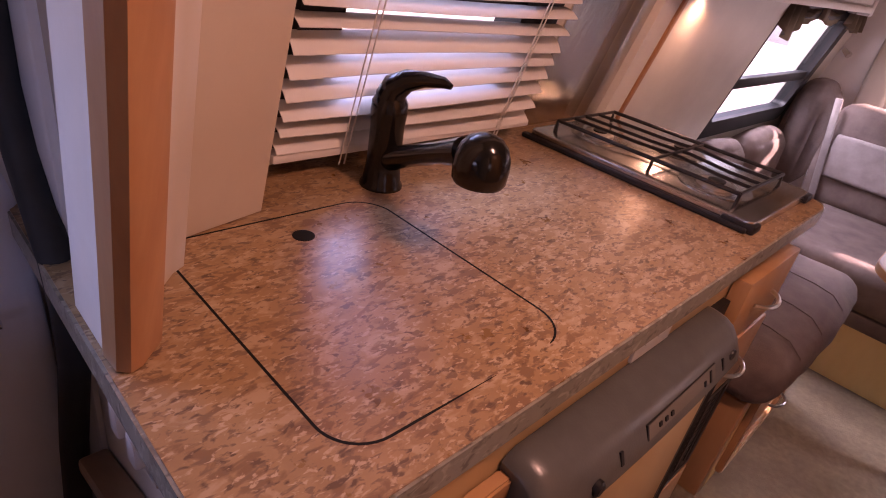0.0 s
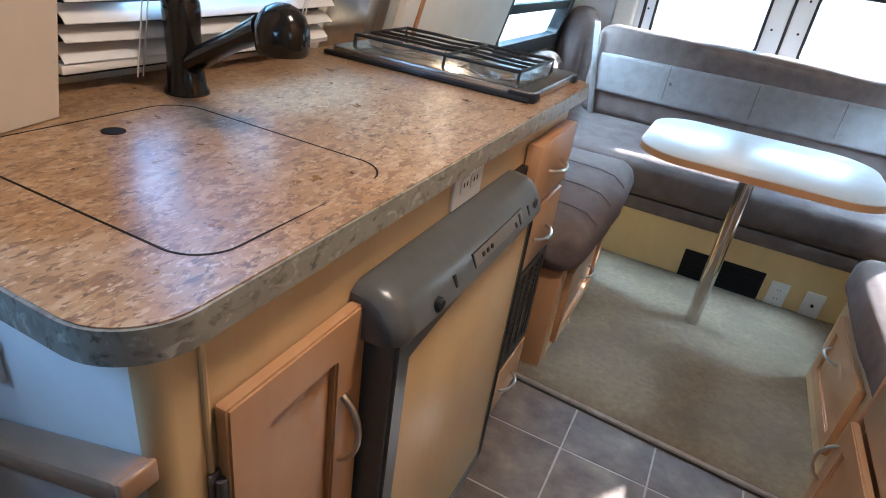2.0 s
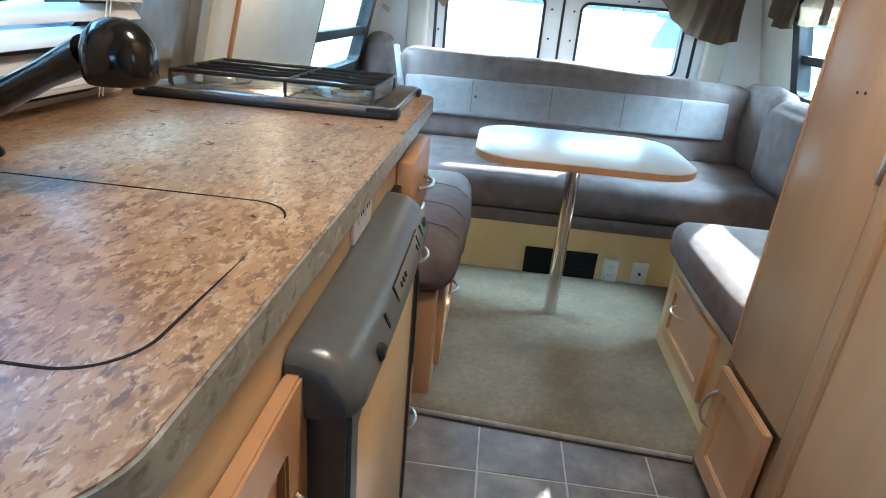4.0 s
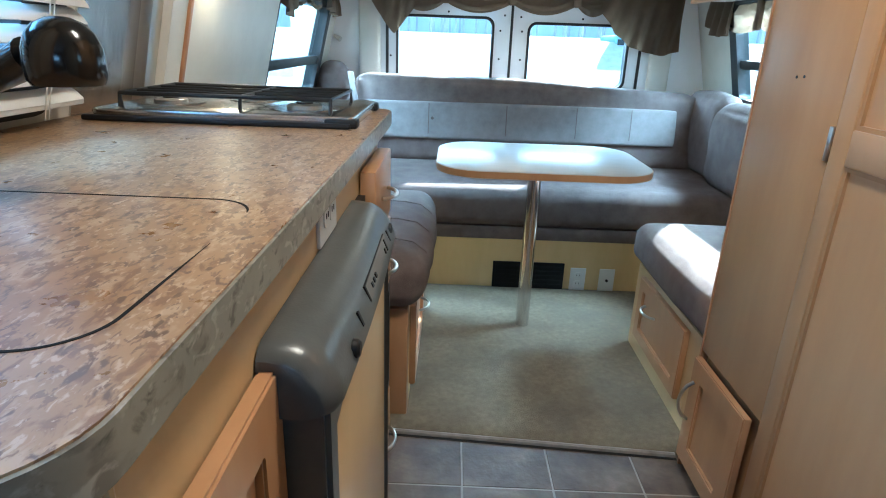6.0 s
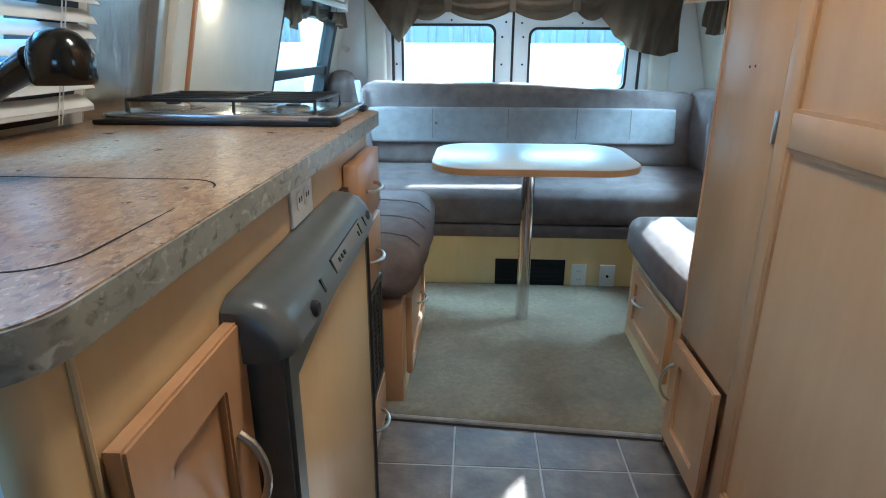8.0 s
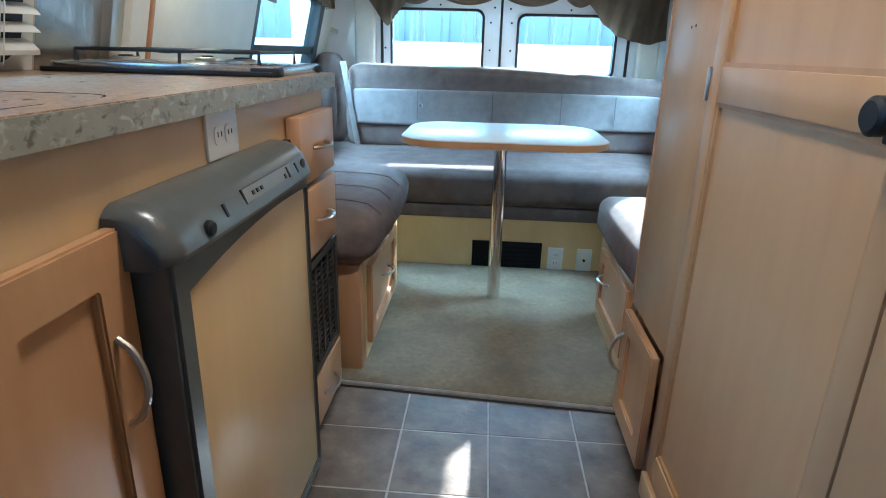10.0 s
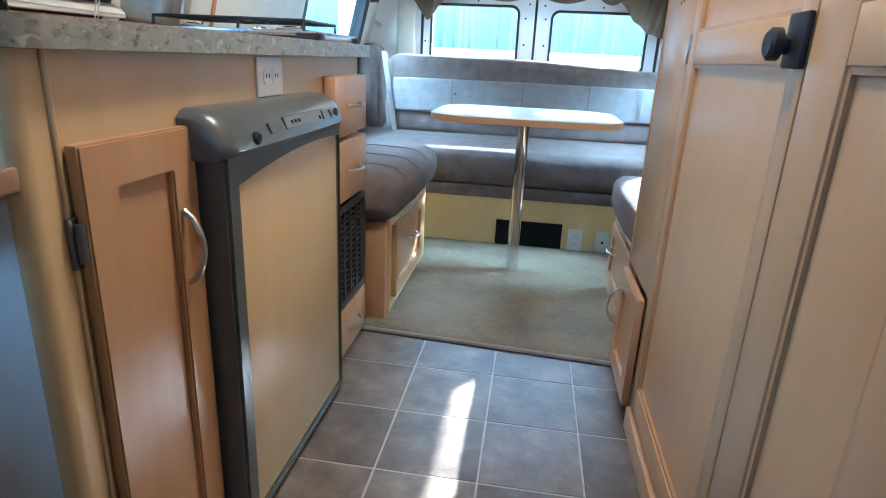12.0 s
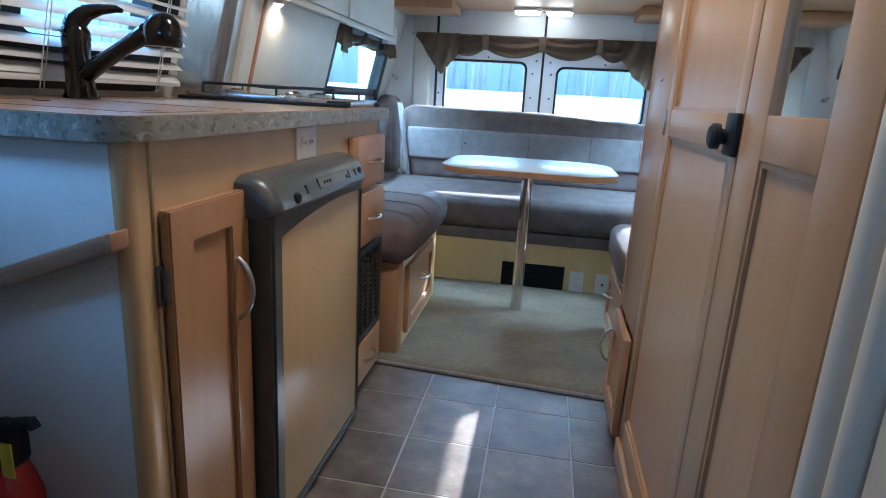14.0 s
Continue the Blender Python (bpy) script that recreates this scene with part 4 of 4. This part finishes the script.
part("door", box(1.282, 1.30, 1.26, 2.08, 1.30, 1.7, 0.004), WHITE_PANEL, oc)
part("door", box(1.282, 1.30, 2.10, 2.93, 1.30, 1.7, 0.004), WHITE_PANEL, oc)
part("trim", box(1.276, 1.306, 1.24, 2.95, 1.272, 1.292, 0.004), MAPLE, oc)
rs = thing("rear_soffit", "maple overhead shelf across the rear of the van", "shelf")
part("board", box(-0.55, 1.45, 2.62, REAR - 0.002, 1.50, 1.53), MAPLE, rs)
part("left_box", box(-0.56, -0.06, 3.0, REAR - 0.06, 1.452, 1.498, 0.003), MAPLE, rs)
part("right_box", box(1.0, 1.46, 3.0, REAR - 0.06, 1.452, 1.498, 0.003), MAPLE, rs)
for x in (0.365, 0.555):
    lamp = thing("ceiling_lamp", "small lit oval lamp under the rear shelf", "lamp", "rear lamps")
    part("housing", prism(rounded(x - 0.085, x + 0.085, 3.20, 3.30, 0.03, 5), 1.482, 1.499), WHITE_PLASTIC, lamp)
    part("lens", prism(rounded(x - 0.075, x + 0.075, 3.21, 3.29, 0.028, 5), 1.466, 1.4815, 0.005), LAMP_WARM, lamp)
spot = thing("cabinet_lamp", "small round lit lamp under the overhead cabinet", "lamp")
part("housing", spin([(0.0, 1.236), (0.03, 1.236), (0.034, 1.242), (0.034, 1.2615), (0.0, 1.2615)], 20, (-0.435, 1.50, 0)), WHITE_PLASTIC, spot)
part("lens", spin([(0.0, 1.231), (0.022, 1.231), (0.026, 1.2355), (0.0, 1.2355)], 20, (-0.435, 1.50, 0)), LAMP_WARM, spot)
sp = new("cabinet_lamp_light", bpy.data.lights.new("cabinet_lamp_light", "SPOT"))
sp.data.energy, sp.data.color, sp.data.spot_size, sp.data.shadow_soft_size = 0.7, (1.0, 0.72, 0.42), radians(150), 0.03
sp.matrix_world = look((-0.435, 1.50, 1.225), (-0.51, 1.50, 0.9))
# body of the added lamp, out of view; placed where its light is wanted
cl = thing("aisle_lamp", "unseen lit ceiling lamp added over the aisle for warm fill", "lamp")
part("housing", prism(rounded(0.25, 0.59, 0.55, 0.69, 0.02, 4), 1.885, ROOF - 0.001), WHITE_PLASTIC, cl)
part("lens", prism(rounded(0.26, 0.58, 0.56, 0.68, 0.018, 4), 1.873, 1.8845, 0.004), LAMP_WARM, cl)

# ---- curtains ----
cy = REAR - 0.045


def swags(parent, ties, y, top, base, sag, depth=0.022, n=22, m=12):
    """Swags of cloth hung between ties: each sags in the middle, with folds running from tie to tie."""
    for k, (xa, xb) in enumerate(zip(ties, ties[1:])):
        b = bmesh.new()
        grid = []
        for i in range(n + 1):
            f = i / n
            belly = math.sin(math.pi * f) ** 0.8
            row = []
            for j in range(m + 1):
                v = j / m
                z = top - (0.012 * belly * (1 - v)) - v * (base + sag * belly)
                out = depth * (0.5 + belly * (0.55 + 0.6 * math.sin(v * 13 + k * 1.3 + 0.8 * f))) * (0.45 + 0.55 * math.sin(math.pi * min(1.0, 0.15 + v * 0.85)))
                out += 0.008 * noise.noise(Vector((xa * 5 + f * 6, v * 7, k)))
                row.append(b.verts.new((xa + (xb - xa) * f, y - out, z)))
            grid.append(row)
        for a, c in zip(grid, grid[1:]):
            for j in range(m):
                b.faces.new((a[j], a[j + 1], c[j + 1], c[j]))
        bmesh.ops.solidify(b, geom=b.faces[:], thickness=0.003)
        part("swag", b, CURTAIN, parent)
    for x in ties[1:-1]:
        part("tie_band", box(x - 0.02, x + 0.02, y - 0.034, y - 0.012, top - base - 0.012, top + 0.006, 0.006), CURTAIN, parent, "cloth tie band")


def tail(parent, x0, x1, y, top, drops, pleats, depth=0.02, shift=0.0):
    """A pleated tail of the valance: its lower edge follows the drops from x0 to x1."""
    b = bmesh.new()
    n, m = 48, 12
    grid = []
    for i in range(n + 1):
        f = i / n
        q = f * (len(drops) - 1)
        k = min(int(q), len(drops) - 2)
        d = drops[k] + (drops[k + 1] - drops[k]) * (q - k)
        row = []
        for j in range(m + 1):
            v = j / m
            w = math.sin(pleats * math.pi * 2 * (f + 0.12 * v)) * depth * (0.3 + 0.7 * v)
            row.append(b.verts.new((x0 + (x1 - x0) * f + shift * v * v * (1 - f), y - depth - w - 0.01, top - d * v)))
        grid.append(row)
    for a, c in zip(grid, grid[1:]):
        for j in range(m):
            b.faces.new((a[j], a[j + 1], c[j + 1], c[j]))
    bmesh.ops.solidify(b, geom=b.faces[:], thickness=0.003)
    part("tail", b, CURTAIN, parent)


val = thing("valance", "taupe gathered valance with tails over the rear windows", "curtain")
part("rod", tube([(-0.37, cy + 0.02, 1.345), (1.36, cy + 0.02, 1.345)], 0.008, 8), CURTAIN, val)
swags(val, (-0.13, 0.11, 0.47, 0.82, 1.00), cy, 1.345, 0.075, 0.055)
tail(val, -0.335, -0.05, cy - 0.01, 1.350, (0.03, 0.10, 0.19, 0.255, 0.19, 0.11), 3.5)
tail(val, 0.95, 1.385, cy - 0.01, 1.343, (0.10, 0.21, 0.275, 0.30, 0.315, 0.29), 5.5, 0.018)
sv = thing("side_valance", "taupe gathered valance over the dinette side window", "curtain", "side valances")
sv.matrix_basis = pose(left_x(1.23) + 0.012, 2.12, 0, 0, 0, 90)
swags(sv, (0.16, 0.48, 0.80), 0.0, 1.285, 0.075, 0.03, 0.02)
tail(sv, 0.0, 0.24, -0.01, 1.29, (0.09, 0.14, 0.16, 0.13, 0.09), 3.5, 0.012)
tail(sv, 0.77, 0.99, -0.01, 1.29, (0.09, 0.11, 0.12, 0.13, 0.12), 3.0)
rv = thing("side_valance", "taupe gathered valance over the bench side window", "curtain", "side valances")
rv.matrix_basis = pose(right_x(1.24) - 0.012, 3.06, 0, 0, 0, -90)
swags(rv, (0.11, 0.42, 0.68, 0.97), 0.0, 1.345, 0.178, 0.022, 0.02)
tail(rv, -0.06, 0.20, -0.01, 1.35, (0.17, 0.21, 0.22, 0.217, 0.21), 3.0)

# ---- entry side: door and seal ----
# unseen block, added to keep cab light off the lower cabinet end
structure("wall_cab_low", box(-0.52, 0.20, -0.36, -0.31, 0.0, 0.90, 0.01), CAB_DARK, "unseen low dark block added to shade the lower cabinet end", "wall")
structure("door_jamb", box(-0.62, -0.435, 0.1255, 0.160, 0.0, ROOF, 0.008), WHITE_PAINT, "white painted van door pillar beside the cabinet", "trim")
door = thing("side_door", "open white van door with a black rubber seal", "door", "", "structure")
part("seal", tube([(-0.40, 0.112, ROOF - 0.05), (-0.48, 0.112, 1.40), (-0.515, 0.112, 1.07), (-0.495, 0.112, 1.0), (-0.455, 0.112, 0.95), (-0.418, 0.112, 0.905), (-0.405, 0.112, 0.85), (-0.405, 0.110, 0.78), (-0.430, 0.106, 0.70), (-0.455, 0.100, 0.60), (-0.465, 0.090, 0.45), (-0.465, 0.085, 0.0)], 0.0175, 14), RUBBER, door, "thick black rubber door seal")
part("inner_panel", cushion(-0.66, -0.53, -0.95, 0.108, 0.0, 1.12, 0.05, 0.01, 14, 0.0), WHITE_PAINT, door, "white painted inner door panel")
part("latch", tube([(-0.53, 0.035, 0.775), (-0.51, 0.035, 0.78), (-0.505, 0.06, 0.783)], 0.006, 10), CHROME, door)

sw = thing("switch_plate", "white double rocker switch on the cabinet end", "switch")
part("plate", box(-0.325, -0.213, 0.125, 0.132, 0.735, 0.805, 0.002), WHITE_PLASTIC, sw)
for x in (-0.295, -0.245):
    part("rocker", box(x - 0.012, x + 0.012, 0.113, 0.126, 0.75, 0.79, 0.004), WHITE_PLASTIC, sw)
RAIL_WOOD = mottled("rail_wood", [(0.3, (0.27, 0.15, 0.085)), (0.7, (0.35, 0.205, 0.12))], 9, 0.28, (0.6, 4, 4), 6)
rail_ = thing("grab_rail", "sloping flat maple grab rail on the cabinet end", "rail")
part("bar", prism(rounded(-0.43, -0.004, 0.736, 0.766, 0.012, 4), 0.095, 0.1315, 0.006, "y"), RAIL_WOOD, rail_)
part("end_cap", prism(rounded(-0.010, 0.0, 0.737, 0.765, 0.004, 3), 0.096, 0.1312, 0.002, "y"), RAIL_WOOD, rail_)
part("mounting_block", prism(rounded(-0.33, -0.30, 0.728, 0.738, 0.003, 3), 0.104, 0.1316, 0.001, "y"), RAIL_WOOD, rail_)
for v in [v for c in rail_.children for v in c.data.vertices]:
    v.co.z += 0.38 * v.co.x - 0.004

ext = thing("fire_extinguisher", "red fire extinguisher with a black head and yellow tag", "extinguisher")
part("bottle", spin([(0.0, 0.0), (0.04, 0.0), (0.043, 0.01), (0.043, 0.34), (0.03, 0.39), (0.014, 0.405), (0.0, 0.405)], 20, (-0.19, 0.075, 0)), RED_PAINT, ext)
part("head", box(-0.207, -0.157, 0.056, 0.094, 0.40, 0.470, 0.012), BLACK_PLASTIC, ext)
part("trigger", tube([(-0.18, 0.075, 0.455), (-0.155, 0.07, 0.475), (-0.13, 0.07, 0.48), (-0.125, 0.07, 0.47)], 0.008, 10), BLACK_PLASTIC, ext)
part("tag", box(-0.165, -0.145, 0.046, 0.0485, 0.40, 0.455, 0.001), YELLOW, ext)

# reading lamp and box near the rear corner
rl = thing("reading_lamp", "small chrome reading lamp on the rear pillar", "lamp")
part("arm", tube([(-0.50, 3.40, 1.075), (-0.49, 3.37, 1.075), (-0.48, 3.34, 1.068)], 0.006, 8), CHROME, rl)
part("head", tube([(-0.495, 3.345, 1.076), (-0.46, 3.33, 1.056)], 0.013, 12, [0.010, 0.015]), CHROME, rl)
bx_ = thing("wall_box", "small white plastic box at the overhead cabinet end", "box")
part("body", box(-0.45, -0.37, 2.902, 2.95, 1.235, 1.33, 0.006), WHITE_PLASTIC, bx_)
part("cover", box(-0.44, -0.38, 2.896, 2.902, 1.25, 1.315, 0.003), WHITE_PLASTIC, bx_)

# ---- outside ----
b = bmesh.new()
bmesh.ops.create_grid(b, x_segments=2, y_segments=2, size=600)
for v in b.verts:
    v.co.z = -0.75
structure("ground", b, GRAVEL, "pale gravel ground round the van", "ground")
b = bmesh.new()
rng = random.Random(4)
for k in range(240):
    x, y = rng.uniform(-60, 75), rng.uniform(62, 74)
    h = rng.uniform(9, 16)
    merge(b, tube([(x, y, -0.8), (x + rng.uniform(-0.3, 0.3), y, h * 0.5), (x + rng.uniform(-0.9, 0.9), y, h)], 0.2, 6, [rng.uniform(0.12, 0.28), 0.12, 0.03]))
tagged(part("bare_trees", b, HAZED_BARK), "row of bare tree trunks beyond the lot, paled with painted haze", "trees", "", "stuff")
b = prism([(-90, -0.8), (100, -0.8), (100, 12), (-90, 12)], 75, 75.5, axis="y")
structure("backdrop", b, HAZED_WOODS, "distant woods with haze put into their pale colour", "backdrop")

b = prism([(27, -0.8), (31, 1.25), (40, 1.5), (40, -0.8)], -60, 80, axis="x")
structure("gravel_bank", b, GRAVEL, "pale gravel bank behind the lot", "ground")
PALE_TEAL = mat("pale_teal_paint", (0.22, 0.36, 0.38), 0.3)
truck = thing("parked_van", "pale blue-green parked van with dark windows and wheels", "vehicle", at=(0, 0, 0))
TX, TY, TZ = 9.0, 30.0, -0.75
part("body", cushion(TX - 1.1, TX + 1.1, TY, TY + 4.5, TZ + 0.35, TZ + 1.45, 0.18, 0.02, 8, 0.0), PALE_TEAL, truck)
part("cabin", cushion(TX - 0.95, TX + 0.95, TY + 0.8, TY + 4.3, TZ + 1.3, TZ + 2.35, 0.25, 0.02, 8, 0.0), PALE_TEAL, truck)
part("windshield", box(TX - 0.8, TX + 0.8, TY + 0.74, TY + 0.82, TZ + 1.5, TZ + 2.15, 0.02), BLACK_PLASTIC, truck, "dark windshield")
part("grille", box(TX - 0.6, TX + 0.6, TY - 0.03, TY + 0.03, TZ + 0.7, TZ + 1.0, 0.02), BLACK_PLASTIC, truck)
part("bumper", box(TX - 1.05, TX + 1.05, TY - 0.08, TY + 0.05, TZ + 0.38, TZ + 0.6, 0.03), GREY_FRAME, truck)
for x in (TX - 0.85, TX + 0.85):
    part("headlight", box(x - 0.16, x + 0.16, TY - 0.02, TY + 0.03, TZ + 0.75, TZ + 0.98, 0.02), CHROME, truck)
    for y in (TY + 0.8, TY + 3.6):
        part("wheel", spin([(0.0, -0.1), (0.36, -0.1), (0.36, 0.1), (0.0, 0.1)], 18, (x, y, TZ + 0.36), "x"), RUBBER, truck)

# ---- floor tiles ----
TS = 0.2335
floor_ob = bpy.data.objects["floor"]
tile_mesh = mesh("tile", box(-TS / 2 + 0.0025, TS / 2 - 0.0025, -TS / 2 + 0.0025, TS / 2 - 0.0025, -0.004, 0.0, 0.001, 1), TILE)
for i in range(-4, 4):
    for j in range(-8, 3):
        cx, cy_ = 0.235 + TS * (i + 0.5), 0.905 + TS * (j + 0.5)
        if cx < -0.85 or cy_ > 1.34:
            continue
        t = new("tile", tile_mesh)
        t.parent = floor_ob
        t.location = (cx, cy_, 0)
